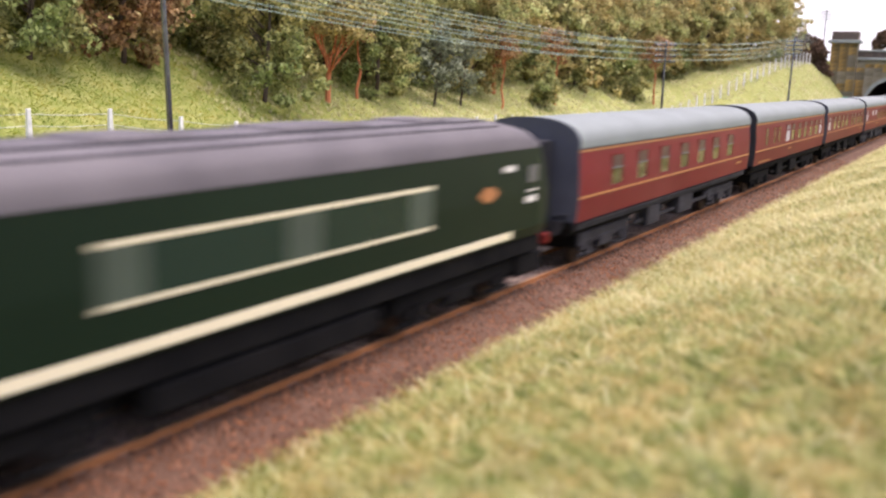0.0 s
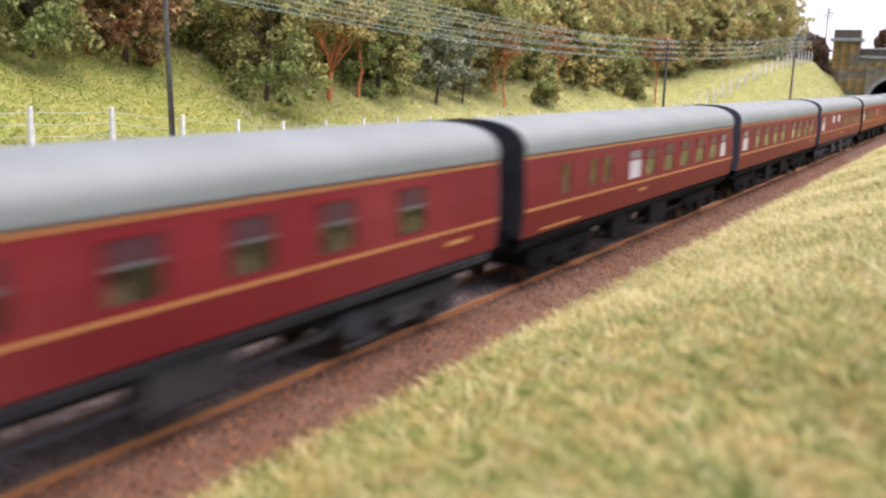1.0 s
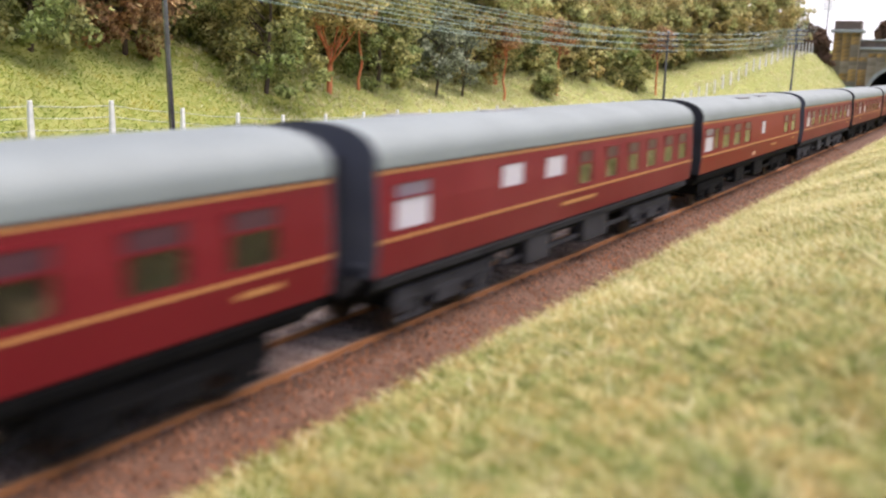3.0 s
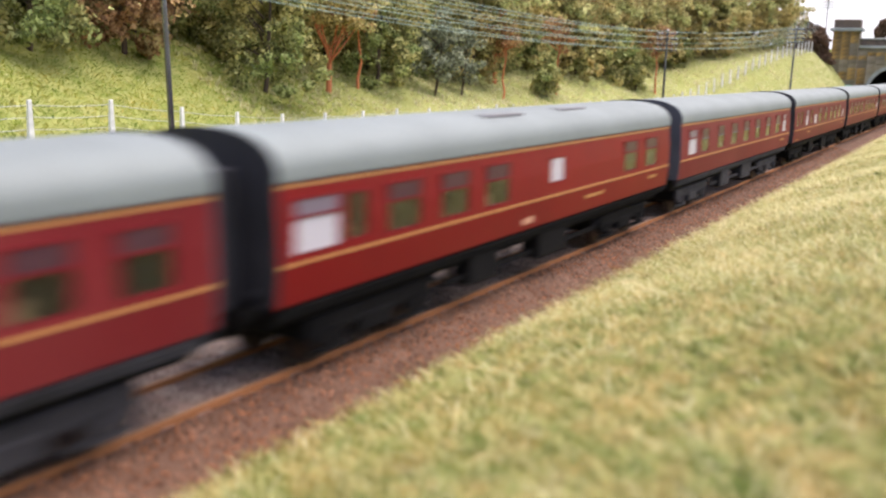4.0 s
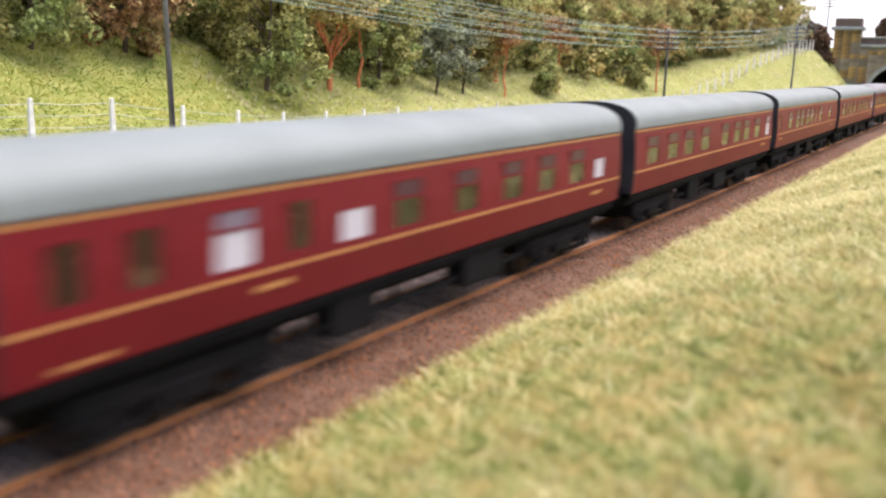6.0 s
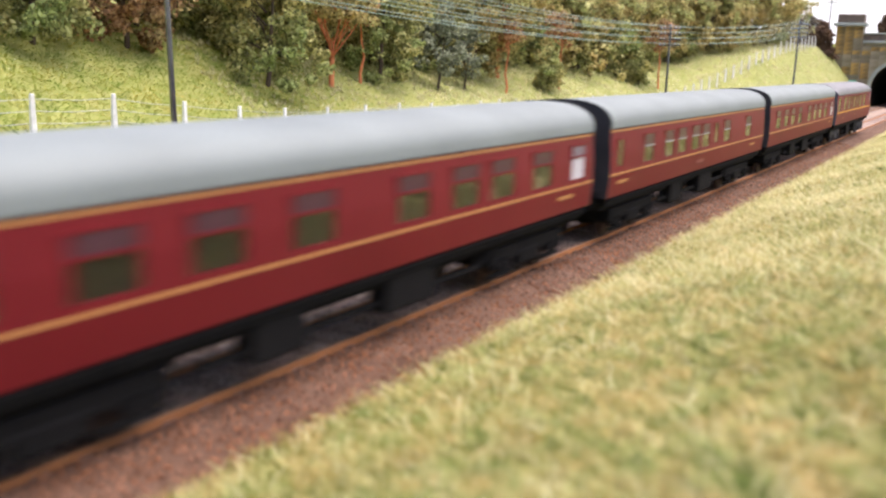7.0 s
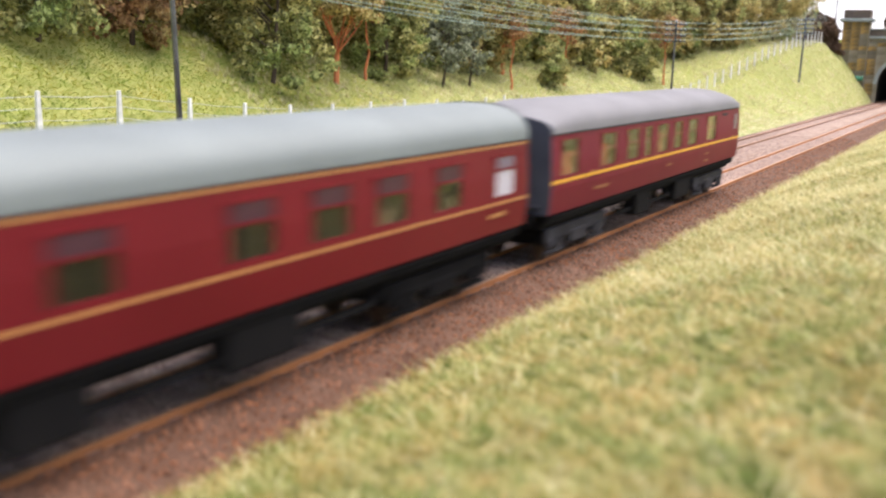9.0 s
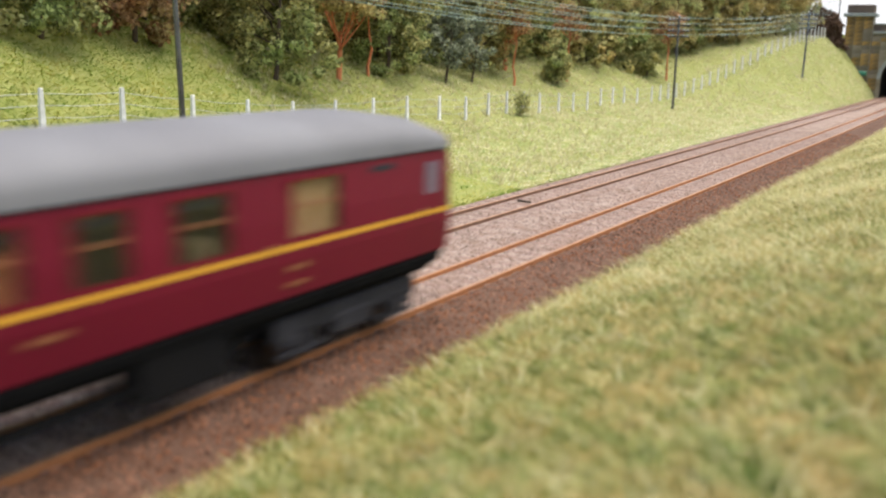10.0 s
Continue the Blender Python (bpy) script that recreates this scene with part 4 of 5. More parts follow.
def make_train():
    cars = []
    gold = M_lining
    ends = ((17.3, 0.9, 1.68, gold),)
    cars.append(coach("corridor_coach", "maroon corridor coach with dusty grey underframe and seven windows", M_maroon_dusty, M_roof,
                      c_windows([2.75, 4.9, 7.1, 9.3, 11.4, 13.4, 15.6], 0.95), bars=2, dusty=True, marks=ends))
    cars.append(coach("brake_coach", "maroon brake coach with white door window and black underframe", M_maroon, M_roof,
                      c_windows([8.8, 10.65, 12.4, 14.3, 16.05], 0.95), whites=((7.4, 1.05, *T), (17.5, 0.8, *T)), doors=((2.3, 0.5), (4.1, 0.5), (5.15, 0.5)),
                      marks=((8.2, 0.7, 1.68, gold), (2.2, 2.4, 1.42, gold))))
    cars.append(coach("corridor_coach", "maroon corridor coach with white end window and grey end", M_maroon, M_roof,
                      c_windows([3.25, 5.15, 7.1, 9.0, 11.7, 13.4, 15.4, 17.2], 1.05), whites=((0.95, 0.95, *T),), marks=ends, end=M_endgrey))
    cars.append(coach("buffet_coach", "maroon buffet coach with white kitchen windows and dusty underframe", M_maroon_dusty, M_roof,
                      c_windows([9.3, 11.2, 12.95, 14.6, 16.3, 17.8], 0.9), whites=((1.1, 1.2, *T), (5.15, 1.1, 2.4, 2.93), (7.4, 1.1, 2.4, 2.93)), dusty=True,
                      marks=((9.0, 2.2, 1.68, gold),), roof_bits=((3.5, 1.4, 0.3), (7.2, 2.0, 0.0))))
    cars.append(coach("kitchen_coach", "bright red restaurant kitchen coach with white panes", M_crimson, M_roof,
                      c_windows([3.4, 5.2, 7.0, 15.3, 17.15], 1.1), whites=((0.9, 1.15, *T), (10.1, 0.8, 2.25, 2.85)), doors=((1.95, 0.6),),
                      marks=((12.6, 1.3, 1.66, gold), (8.6, 0.55, 1.47, M_crest), (17.4, 0.7, 1.7, gold)), roof_bits=((8.3, 1.8, -0.7), (12.4, 1.6, -0.6))))
    cars.append(coach("corridor_coach", "maroon corridor coach with white end windows, dusty underframe", M_maroon_dusty, M_roof,
                      c_windows([3.0, 5.25, 7.35, 9.4, 11.55, 13.7, 15.9], 0.95), whites=((1.4, 1.0, *T), (17.5, 0.8, *T)), bars=2, dusty=True, marks=ends))
    cars.append(coach("brake_coach", "maroon brake coach with three white windows", M_maroon, M_roof,
                      c_windows([8.1, 10.25, 12.3, 14.1, 15.9], 0.95), whites=((3.7, 0.8, *T), (6.5, 0.85, *LW), (17.4, 0.7, *LW)), doors=((0.97, 0.5), (2.1, 0.5), (5.1, 0.5)),
                      marks=((4.5, 0.8, 1.68, gold), (1.2, 0.9, 1.42, gold), (17.3, 0.7, 1.68, gold))))
    cars.append(coach("corridor_coach", "maroon corridor coach with white end window and black underframe", M_maroon, M_roof,
                      c_windows([1.6, 3.65, 5.5, 7.55, 10.4, 12.3, 13.9, 15.9], 1.1), whites=((18.0, 0.85, *T),), marks=ends))
    cars.append(coach("open_coach", "maroon open coach with pale ventilator rails in its windows", M_maroon, M_roof,
                      c_windows([3.2, 5.2, 6.6, 8.2, 9.5, 12.5, 16.0], 0.95), doors=((0.75, 0.5), (10.9, 0.5)), bars=3, marks=((17.0, 0.8, 1.68, gold), (1.0, 0.8, 1.68, gold), (9.0, 0.9, 1.6, M_door))))
    cars.append(coach("corridor_coach", "maroon corridor coach next to the tail coach", M_maroon, M_roof,
                      c_windows([1.85, 3.75, 5.5, 7.4, 10.2, 12.0, 13.7, 15.6], 1.0), whites=((17.9, 0.85, *T),), marks=((17.6, 0.7, 1.68, gold),)))
    cars.append(last_coach())
    return [locomotive()] + cars


def make_backscene():
    """The plain white sky board behind the layout, far beyond the tunnel."""
    m = bpy.data.materials.new("white_sky")
    m.use_nodes = True
    nt = m.node_tree
    em = nt.nodes.new("ShaderNodeEmission")
    em.inputs[0].default_value, em.inputs[1].default_value = (0.97, 0.97, 1.0, 1), 0.75
    nt.links.new(em.outputs[0], nt.nodes["Material Output"].inputs[0])
    b = part("backdrop", boxed(480, 484, -400, 300, -20, 260), m)
    tagged(b, "plain white sky backdrop behind the railway", "backdrop", kind="structure")


# ---------------------------------------------------------------- fence, poles, wires


def make_fence():
    f = tagged(empty("lineside_fence"), "white concrete post and wire fence along the far bank", "fence")
    bm = boxed(-0.115, 0.115, -0.085, 0.085, -0.3, 1.34, bev=0.025)
    tops = [v for v in bm.verts if v.co.z > 1.3]
    for v in tops:
        v.co.x *= 0.6
        v.co.y *= 0.6
    post = None
    spots = []
    r = random.Random(4)
    line = [7.4, 10.4, 13.5, 16.6, 19.7, 22.9, 26.2, 29.2, 32.0, 35.0, 38.0, 41.0, 44.2, 47.1, 49.8, 52.2, 54.5, 56.9, 60.0, 62.5, 65.1, 67.7, 70.2, 72.7, 75.7, 78.8]
    line += [78.8 + 1.9 * k for k in range(1, 28)]
    for x in line:
        y = float(fence_y(x))
        z = float(height(np.array([x]), np.array([y]))[0])
        spots.append(Vector((x, y, z)))
        if post is None:
            post = part("post", bm, M_concrete, f)
            post.matrix_basis = Matrix.Translation(spots[-1] * S)
        else:
            again("post", post, spots[-1], f, r.uniform(-4, 4))
    for h in (0.42, 0.80, 1.17):
        pts = []
        for a, b in zip(spots, spots[1:]):
            pts += [a + Vector((0, 0, h)), (a + b) / 2 + Vector((0, 0, h - 0.05))]
        part("wire", polytube(bmesh.new(), pts, 0.0125), M_wire, f, "pale fence wire")


POLES = [(-31.0, 13.5, 2.6, 7.2), (23.25, 13.5, 1.75, 7.0), (77.4, 13.5, 0.9, 7.0), (107.0, 8.9, 3.62, 5.9), (170.0, 15.3, 8.2, 8.6)]
ARMS = (0.28, 0.72, 1.16, 1.60)
PINS = (-0.75, -0.45, 0.45, 0.75)


def make_poles():
    for i, (x, y, z, h) in enumerate(POLES):
        z = float(height(np.array([x]), np.array([y]))[0]) if i < 4 else z
        p = tagged(empty("telegraph_pole", (x, y, z)), "dark telegraph pole with four crossarms on the bank", "telegraph pole", "poles along the line")
        p.matrix_basis = p.matrix_basis @ pose(0, 0, 0, 0, (0, -2.6, 1.0, 5.5, 0)[i], 0)
        top = POLES[i][2] + h - z
        part("pole", tube(bmesh.new(), (0, 0, -0.4), (0, 0, top), 0.11, 0.085, 12), M_pole, p, smooth=True)
        for a in ARMS:
            arm = part("crossarm", boxed(-0.06, 0.06, -0.9, 0.9, top - a - 0.06, top - a + 0.06, bev=0.01), M_pole, p)
            for q in PINS:
                part("insulator", tube(bmesh.new(), (0, q, top - a + 0.06), (0, q, top - a + 0.2), 0.05, 0.035, 6), M_insul, arm)
        part("pole_cap", tube(bmesh.new(), (0, 0, top), (0, 0, top + 0.1), 0.15, 0.02, 8), M_pole, p)
    for (a, b) in zip(POLES, POLES[1:]):
        for k, arm in enumerate(ARMS):
            for q in PINS:
                bm = bmesh.new()
                p0 = Vector((a[0], a[1] + q, a[2] + a[3] - arm + 0.18))
                p1 = Vector((b[0], b[1] + q, b[2] + b[3] - arm + 0.18))
                sag = 0.011 * (p1 - p0).length
                pts = [p0.lerp(p1, t / 14) - Vector((0, 0, 4 * sag * (t / 14) * (1 - t / 14))) for t in range(15)]
                polytube(bm, pts, 0.0105)
                tagged(part("telegraph_wire", bm, M_line), "thin grey-green telegraph wire strung between poles", "wire", "telegraph wires")


# ---------------------------------------------------------------- trees


def limb_path(r, a, b, bend, n):
    a, b = Vector(a), Vector(b)
    out = []
    for i in range(n + 1):
        t = i / n
        out.append(a.lerp(b, t) + Vector((r.uniform(-1, 1), r.uniform(-1, 1), 0)) * bend * math.sin(math.pi * t))
    return out


def forked_trunk(r, H, rad):
    """A bare trunk that forks low into long rising limbs."""
    bm = bmesh.new()
    f = H * 0.20
    tube(bm, (0, 0, -0.4), (0.05, 0, f), rad, rad * 0.85, 8)
    ends = []
    for k in range(8):
        a = 2 * math.pi * k / 8 + r.uniform(-0.3, 0.3)
        sp = r.uniform(0.10, 0.27) * H
        top = Vector((sp * math.cos(a), sp * math.sin(a), f + r.uniform(0.18, 0.46) * H))
        q = limb_path(r, (0.05, 0, f - 0.1 - 0.02 * k), top, 0.15, 4)
        for i, (u, v) in enumerate(zip(q, q[1:])):
            tube(bm, u, v, rad * 0.32 * (1 - 0.2 * i), rad * 0.32 * (0.8 - 0.2 * i) + 0.008, 6)
        for j in (1, 2, 3):
            tw = q[j] + Vector((r.uniform(-0.8, 0.8), r.uniform(-0.8, 0.8), r.uniform(0.4, 1.0)))
            tube(bm, q[j], tw, rad * 0.18, rad * 0.05, 4)
        ends.append(top)
    return bm, ends


def trunk_mesh(r, H, rad, limbs, low):
    bm = bmesh.new()
    pts = limb_path(r, (0, 0, -0.4), (r.uniform(-0.4, 0.4), r.uniform(-0.4, 0.4), H * 0.85), 0.15, 6)
    for i, (a, b) in enumerate(zip(pts, pts[1:])):
        tube(bm, a, b, rad * (1 - 0.85 * i / 6), rad * (1 - 0.85 * (i + 1) / 6), 8)
    ends = []
    for k in range(limbs):
        h = H * (low + (0.8 - low) * k / limbs)
        a = r.uniform(0, 2 * math.pi)
        ln = r.uniform(0.16, 0.27) * H * (1 - 0.45 * k / limbs)
        tip = Vector((ln * math.cos(a), ln * math.sin(a), h + ln * r.uniform(0.5, 1.0)))
        q = limb_path(r, (0, 0, h), tip, 0.12, 3)
        for i, (u, v) in enumerate(zip(q, q[1:])):
            tube(bm, u, v, rad * 0.45 * (1 - 0.8 * i / 3), rad * 0.45 * (1 - 0.8 * (i + 1) / 3), 5)
        ends.append(tip)
        side = q[1] + (q[2] - q[1]).cross(Vector((0, 0, 1))).normalized() * ln * 0.35 + Vector((0, 0, ln * 0.4))
        tube(bm, q[1], side, rad * 0.2, rad * 0.06, 4)
        ends.append(side)
    return bm, ends


def crown_arrays(seed, H, W, low, clumps, per, ends, leaf=0.17):
    """Leaf cards gathered in uneven clumps, through the height of the tree."""
    g = np.random.default_rng(seed)
    cen = []
    lobes = g.uniform(0, 2 * np.pi, 6)
    while len(cen) < clumps:
        t = g.uniform(0, 1)
        z = H * (low + (1.0 - low) * t)
        a, q = g.uniform(0, 2 * np.pi), g.uniform(0.45, 1.0) ** 0.5
        lump = 1 + 0.20 * math.sin(2 * a + 5 * t + lobes[0]) + 0.16 * math.sin(3 * a - 9 * t + lobes[1]) + 0.12 * math.sin(16 * t + lobes[2])
        rad = W * lump * (0.62 + 0.38 * math.sin(math.pi * min(1, 0.12 + 0.8 * t))) * (1.0 - 0.75 * max(0.0, t - 0.72) / 0.28)
        cen.append((rad * q * math.cos(a), rad * q * math.sin(a), z))
    cen += [tuple(e) for e in ends]
    cen = np.array(cen)
    k = len(cen)
    size = g.uniform(0.22, 0.60, k)
    c = np.repeat(cen, per, 0)
    s = np.repeat(size, per)
    d = g.normal(0, 1, (k * per, 3))
    d /= np.linalg.norm(d, axis=1)[:, None]
    p = c + d * (s * g.uniform(0.45, 1.0, k * per) ** 0.5)[:, None] * np.array([1, 1, 0.7])
    m = len(p)
    u = g.normal(0, 1, (m, 3))
    u /= np.linalg.norm(u, axis=1)[:, None]
    w = np.cross(u, d + g.normal(0, 0.5, (m, 3)))
    w /= np.linalg.norm(w, axis=1)[:, None]
    l = (leaf * g.uniform(0.5, 1.3, m))[:, None]
    v = np.stack([p - u * l, p + w * l * 0.55, p + u * l, p - w * l * 0.5 + d * l * 0.3], 1).reshape(-1, 3)
    f = np.arange(m * 4).reshape(-1, 4)
    return v, f


def tree(seed, H, W, low, leaf_mat, bark, label, clumps=190, per=50, limbs=9, rad=0.13, leaf=0.135, name="tree"):
    r = random.Random(seed)
    t = tagged(empty(name), label, "tree", "trees on the bank")
    bm, ends = forked_trunk(r, H, rad) if bark is M_redbark and rad > 0.14 else trunk_mesh(r, H, rad, limbs, max(low, 0.12))
    part("trunk", bm, bark, t)
    v, f = crown_arrays(seed, H, W, low, clumps, per, ends, leaf)
    array_mesh("crown", v, f, leaf_mat, t, kind="")
    return t


def ground_at(x, y):
    return float(height(np.array([x]), np.array([y]))[0])


def make_trees():
    kinds = {
        "g": tree(1, 7.2, 2.4, 0.03, M_leaf_green, M_bark, "dark green bushy model tree on the cutting bank"),
        "h": tree(2, 8.0, 2.6, 0.0, M_leaf_green, M_bark, "tall dark green bushy model tree", clumps=210),
        "o": tree(3, 7.6, 2.5, 0.04, M_leaf_olive, M_bark, "olive-brown model tree on the cutting bank"),
        "p": tree(4, 9.0, 2.8, 0.02, M_leaf_olive, M_bark, "tall olive autumn model tree", clumps=210),
        "r": tree(5, 7.2, 2.4, 0.02, M_leaf_russet, M_bark, "russet brown autumn model tree"),
        "t": tree(6, 8.0, 2.5, 0.42, M_leaf_olive, M_redbark, "olive model tree on a bare reddish trunk", limbs=12, rad=0.16),
        "O": tree(21, 8.6, 2.7, 0.05, M_leaf_olive, M_bark, "olive model tree in the wood behind", clumps=90, per=26, limbs=6, leaf=0.25),
        "G": tree(22, 8.2, 2.6, 0.05, M_leaf_green, M_bark, "green model tree in the wood behind", clumps=90, per=26, limbs=6, leaf=0.25),
        "R": tree(23, 9.0, 2.7, 0.05, M_leaf_russet, M_bark, "russet model tree in the wood behind", clumps=90, per=26, limbs=6, leaf=0.25),
        "d": tree(24, 6.0, 1.9, 0.0, M_leaf_dark, M_bark, "dark brown hedge bush by the tunnel pier", clumps=150, per=90, leaf=0.17),
        "s": tree(7, 5.5, 1.3, 0.2, M_leaf_grey, M_bark, "slender grey-green model sapling", clumps=20, per=70, rad=0.1),
        "b": tree(8, 3.0, 1.3, 0.05, M_leaf_green, M_bark, "small dark green bush on the bank", clumps=24, per=90, rad=0.1, limbs=5),
        "x": tree(9, 6.0, 1.0, 0.55, M_leaf_russet, M_redbark, "thin reddish bare sapling", clumps=8, per=50, rad=0.1),
        "w": tree(10, 1.25, 0.35, 0.1, M_leaf_green, M_bark, "tiny green weed beside the fence", clumps=8, per=40, rad=0.04, leaf=0.09, limbs=4),
    }
    first = set()
    r = random.Random(11)

    def put(kind, x, y, dz=0.0):
        m = Matrix.Translation(Vector((x, y, ground_at(x, y) + dz)) * S) @ pose(0, 0, 0, 0, 0, r.uniform(0, 360))
        if kind not in first:
            first.add(kind)
            kinds[kind].matrix_basis = m
        else:
            k = r.uniform(0.88, 1.15)
            copy_thing(kinds[kind], m @ Matrix.Diagonal((k, k, k * r.uniform(0.95, 1.12), 1)))

    rows = [
        ("g", 24.0, 21.5), ("o", 27.2, 24.5), ("r", 29.0, 22.0), ("r", 31.6, 24.2), ("g", 21.0, 25.0), ("h", 35.6, 20.0), ("g", 37.0, 23.5), ("t", 41.2, 20.4), ("o", 43.0, 24.5),
        ("x", 44.8, 21.0), ("h", 47.5, 21.6), ("g", 49.6, 23.6), ("s", 52.5, 20.5), ("s", 56.5, 20.8), ("o", 53.5, 25.0), ("h", 57.5, 24.2), ("o", 61.0, 22.6),
        ("t", 64.5, 22.4), ("b", 68.4, 20.0), ("g", 68.5, 23.6), ("o", 72.0, 22.4), ("g", 75.5, 23.0), ("o", 79.5, 21.6), ("p", 83.5, 21.0), ("b", 87.0, 19.0), ("x", 88.5, 17.6),
        ("o", 90.0, 20.6), ("p", 95.0, 19.6), ("o", 99.5, 18.4), ("o", 103.5, 17.6), ("p", 108.0, 17.0), ("o", 112.0, 16.0), ("o", 116.5, 15.4), ("p", 121.0, 14.8), ("p", 124.5, 14.6), ("o", 127.5, 14.4), ("p", 130.5, 14.3),
        ("x", 62.0, 20.4), ("x", 71.0, 20.2),
        ("w", 52.6, 15.2),
    ]
    for k, x, y in rows:
        put(k, x, y + float(np.interp(x, [66, 72, 104, 116], [0, 2.0, 2.0, 0])) * (k in "gopr"))
    back = "OOGOORGOOGROOOGOOR"
    for i in range(26):
        put(back[i % len(back)], 20 + 4.2 * i + r.uniform(-1, 1), 28.5 - max(0, i - 13) * 0.75 + r.uniform(-1, 1))
    for i in range(22):
        put(back[(i * 5 + 2) % len(back)], 22 + 5.2 * i + r.uniform(-1, 1), 33.5 - max(0, i - 11) * 0.9 + r.uniform(-1, 1))
    for i in range(24):
        put("GbOb"[i % 4] if i % 3 else "b", 23 + 3.9 * i + r.uniform(-1, 1), 24.6 - max(0, i - 12) * 0.55 + r.uniform(-0.8, 0.8), -3.0 if i % 3 and i % 4 != 1 and i % 4 != 3 else 0.0)
    # by the tunnel mouth
    put("d", 136.5, 11.3, -2.7)
    put("d", 134.0, 12.4, -2.6)
    put("d", 131.5, 12.8, -2.8)
    put("d", 160.0, 5.4, -0.8)
    put("d", 163.0, 2.4, -1.2)


# ---------------------------------------------------------------- tunnel


def make_tunnel():
    cy, zc, R0 = 1.5, 2.3, 3.4
    yl, yr, top = -3.4, 6.4, 9.3
    n = 18
    arch = [(cy + R0, -0.6)] + [(cy + R0 * math.cos(math.pi * i / n), zc + R0 * math.sin(math.pi * i / n)) for i in range(n + 1)] + [(cy - R0, -0.6)]
    outer = [(yr, -0.6)]
    for y, z in arch[1:-1]:
        k = (cy - y) / R0
        outer.append((yr if k < -0.75 else yl if k > 0.75 else cy + (y - cy) / 0.75 * (yr - cy) / R0 * 0.9, top if abs(k) < 0.9 else max(z, 0.5) * 1.9))
    outer.append((yl, -0.6))
    portal = tagged(empty("tunnel_portal"), "weathered ochre stone tunnel portal with corner pier and dark arch", "tunnel portal")
    bm = bmesh.new()
    x0, x1 = TUNNEL_X, TUNNEL_X + 0.9
    ring = {}
    for x in (x0, x1):
        ring[x] = ([bm.verts.new((x, y, z)) for y, z in arch], [bm.verts.new((x, y, z)) for y, z in outer])
    m = len(arch)
    for i in range(m - 1):
        for x in (x0, x1):
            a, o = ring[x]
            bm.faces.new((a[i], a[i + 1], o[i + 1], o[i]))
        for k in (0, 1):
            a, b = ring[x0][k], ring[x1][k]
            bm.faces.new((a[i], a[i + 1], b[i + 1], b[i]))
    part("face_wall", bm, M_stone_d, portal)
    # arch ring
    bm = bmesh.new()
    for i in range(1, n + 1):
        a0, a1 = math.pi * (i - 1) / n, math.pi * i / n
        q = [(cy + r_ * math.cos(t), zc + r_ * math.sin(t)) for r_, t in ((R0, a0), (R0 + 0.45, a0), (R0 + 0.45, a1), (R0, a1))]
        extrude_x(bm, q, x0 - 0.1, x0 + 0.02)
    part("arch_ring", bm, M_coping, portal, "pale stone arch ring")
    part("string_course", boxed(x0 - 0.25, x1, yl, yr, 8.15, 8.5, bev=0.04), M_coping, portal, "pale string course")
    part("parapet", boxed(x0 - 0.05, x1 - 0.05, yl, yr, 8.5, 9.3), M_capbrick, portal)
    part("parapet_cap", boxed(x0 - 0.15, x1, yl, yr, 9.3, 9.5, bev=0.04), M_coping, portal)
    stone = part("stone", boxed(-0.06, 0.06, -0.53, 0.53, -0.255, 0.255, bev=0.03), M_stone_o, portal)
    dark = part("stone", boxed(-0.06, 0.06, -0.53, 0.53, -0.255, 0.255, bev=0.03), M_stone_d, portal)
    r = random.Random(2)
    used = {0: False, 1: False}

    def lay(x, y, z):
        k = 0 if noise.noise(Vector((y * 0.22, z * 0.62, 3.3))) + r.uniform(-0.12, 0.12) > -0.05 else 1
        src = (stone, dark)[k]
        if not used[k]:
            used[k] = True
            src.matrix_basis = Matrix.Translation(Vector((x, y, z)) * S)
        else:
            again("stone", src, (x, y, z), portal)

    for side in (0, 1):
        py0, py1 = ((6.4, 9.7), (-6.7, -3.4))[side]
        pier = part("pier", boxed(x0 - 0.8, x1 + 0.2, py0, py1, -0.6, 10.3), M_stone_d, portal)
        part("pier_cap", boxed(x0 - 1.15, x1 + 0.4, py0 - 0.4, py1 + 0.4, 10.3, 10.75, bev=0.06), M_coping, portal, "pale capping stone")
        part("pier_top", boxed(x0 - 0.9, x1 + 0.2, py0 - 0.0, py1 + 0.0, 10.75, 11.85, bev=0.08), M_capbrick, portal)
        if side == 0:
            for i in range(20):
                for j in range(3):
                    lay(x0 - 0.83, py0 + 0.55 + 1.1 * j + 0.0, 0.53 * i)
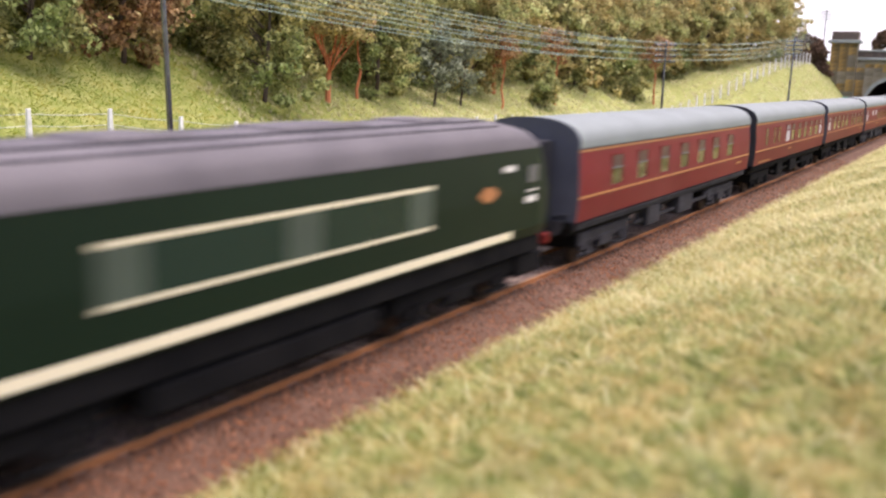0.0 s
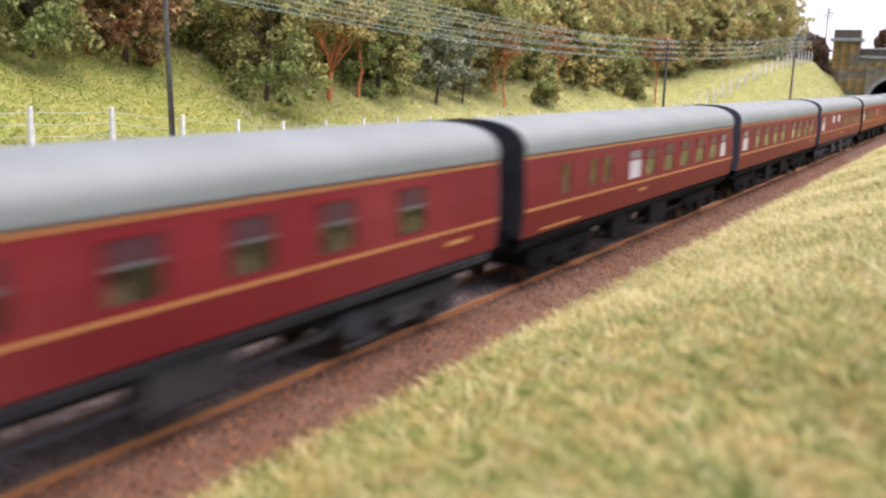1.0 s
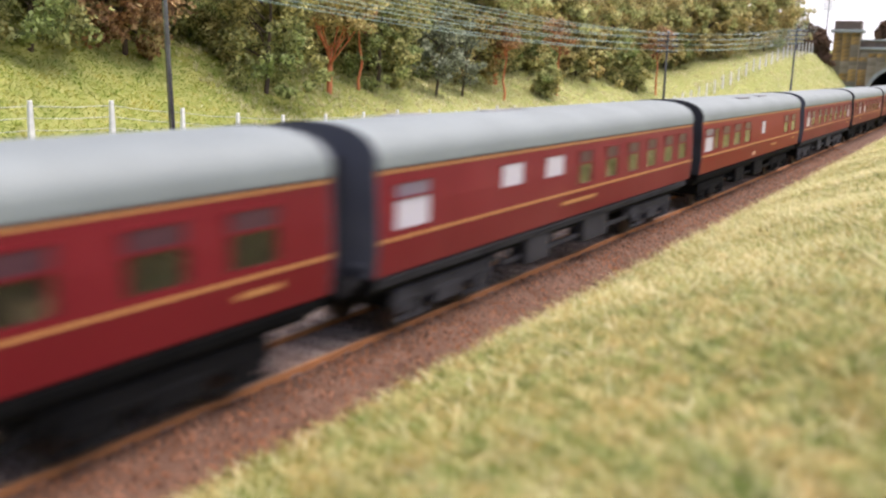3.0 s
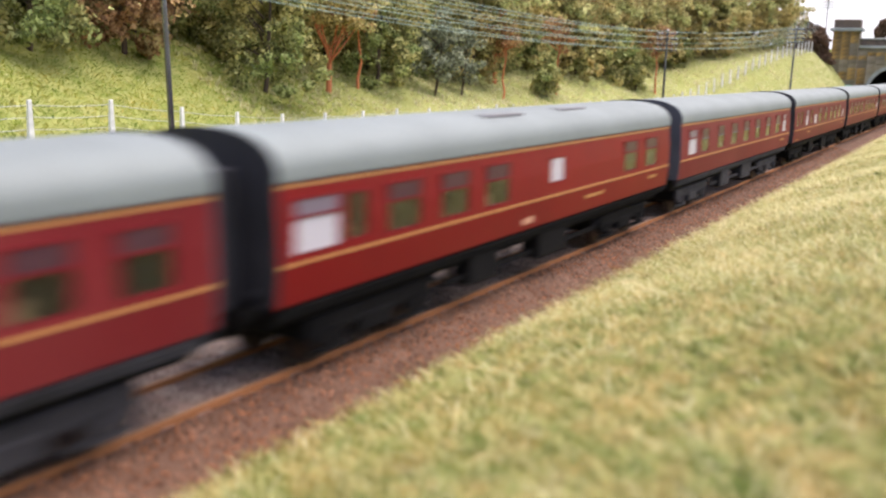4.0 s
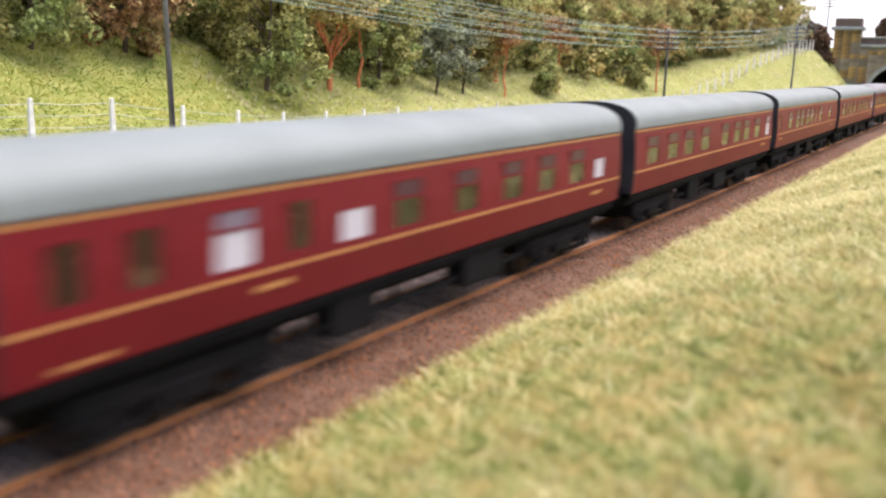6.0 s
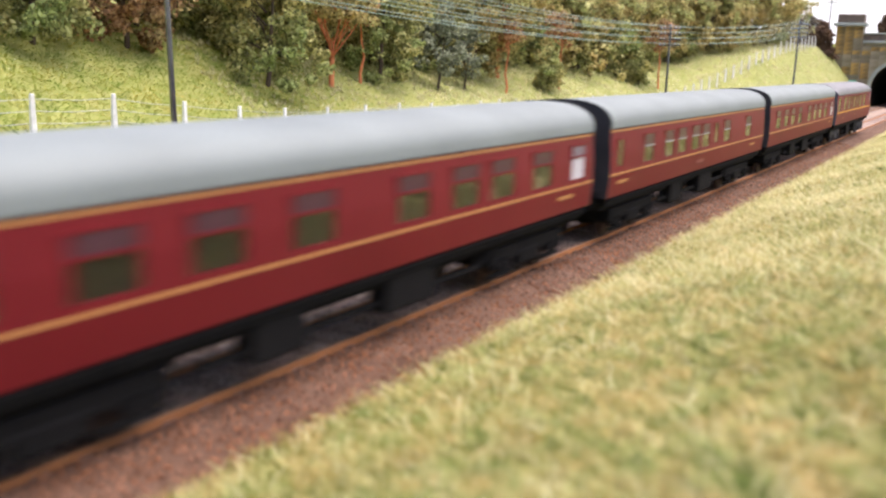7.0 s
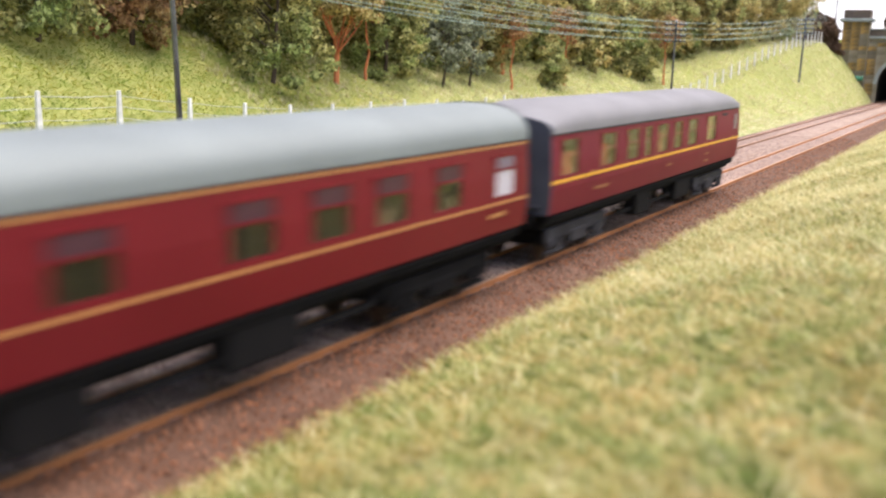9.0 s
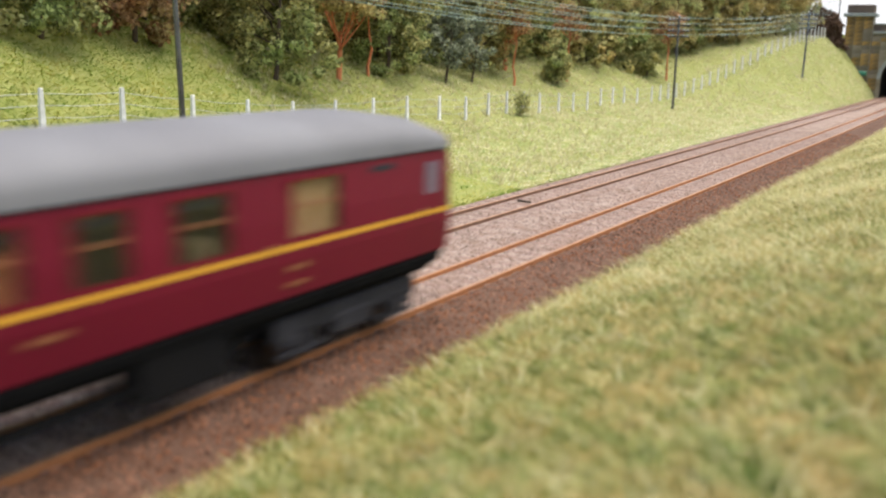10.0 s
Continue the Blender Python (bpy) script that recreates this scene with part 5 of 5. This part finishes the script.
    for i in range(16):
        for j in range(9):
            y, z = yl + 0.55 + 1.09 * j, 0.0 + 0.53 * i
            if math.hypot(y - cy, max(z - zc, 0)) > R0 + 0.95 or (z > zc and math.hypot(abs(y - cy) - 0.2, z - zc) > R0 + 1.0):
                if z < 7.95 and abs(y - cy) < 4.6:
                    lay(x0 - 0.03, y, z)
    part("green_cover", boxed(x0 - 1.8, x0 - 0.82, 6.5, 9.2, 2.7, 3.3, bev=0.15), M_tarp, portal, "green painted box at the pier foot")
    # bore, closed at its far end
    bore = [(cy + R0 + 0.02, -0.7)] + [(cy + (R0 + 0.02) * math.cos(math.pi * i / n), zc + (R0 + 0.02) * math.sin(math.pi * i / n)) for i in range(n + 1)] + [(cy - R0 - 0.02, -0.7)]
    out = [(cy + (y - cy) * 1.1, z + 0.3 if z > 0 else z) for y, z in bore]
    bm = bmesh.new()
    xs = (x1, 345.0)
    for prof in (bore, out):
        a = [bm.verts.new((xs[0], y, z)) for y, z in prof]
        b = [bm.verts.new((xs[1], y, z)) for y, z in prof]
        for i in range(len(prof) - 1):
            bm.faces.new((a[i], a[i + 1], b[i + 1], b[i]))
    box(bm, 345.0, 345.5, cy - R0 * 1.1, cy + R0 * 1.1, -0.7, zc + R0 + 0.4)
    tagged(part("tunnel_bore", bm, M_bore), "dark tunnel lining behind the portal", "tunnel", kind="structure")


# ---------------------------------------------------------------- build

make_ground()
make_backscene()
make_ballast()
TRAIN = make_train()
make_fence()
make_poles()
make_trees()
make_tunnel()
make_grass()
make_track(0.0, "near_track", "near railway track with rusty rails on ballast", M_rail)
make_track(D2, "far_track", "far railway track with rusty rails on ballast", M_rail_far)


def motions():
    """The train runs along the near track at about 23 m a second, full size."""
    for i, car in enumerate(TRAIN):
        rows = []
        for k in range(21):
            t = 0.5 * k
            s = 21.4955 - 23.72708 * t + 0.1590584 * t * t - 0.0061427 * t ** 3
            u = s - GAP / 2 if i == 0 else s + (i - 1) * PITCH + GAP / 2
            rows.append((t, Matrix.Translation(Vector((u, 0, 0)) * S)))
        walk(car, rows)


motions()
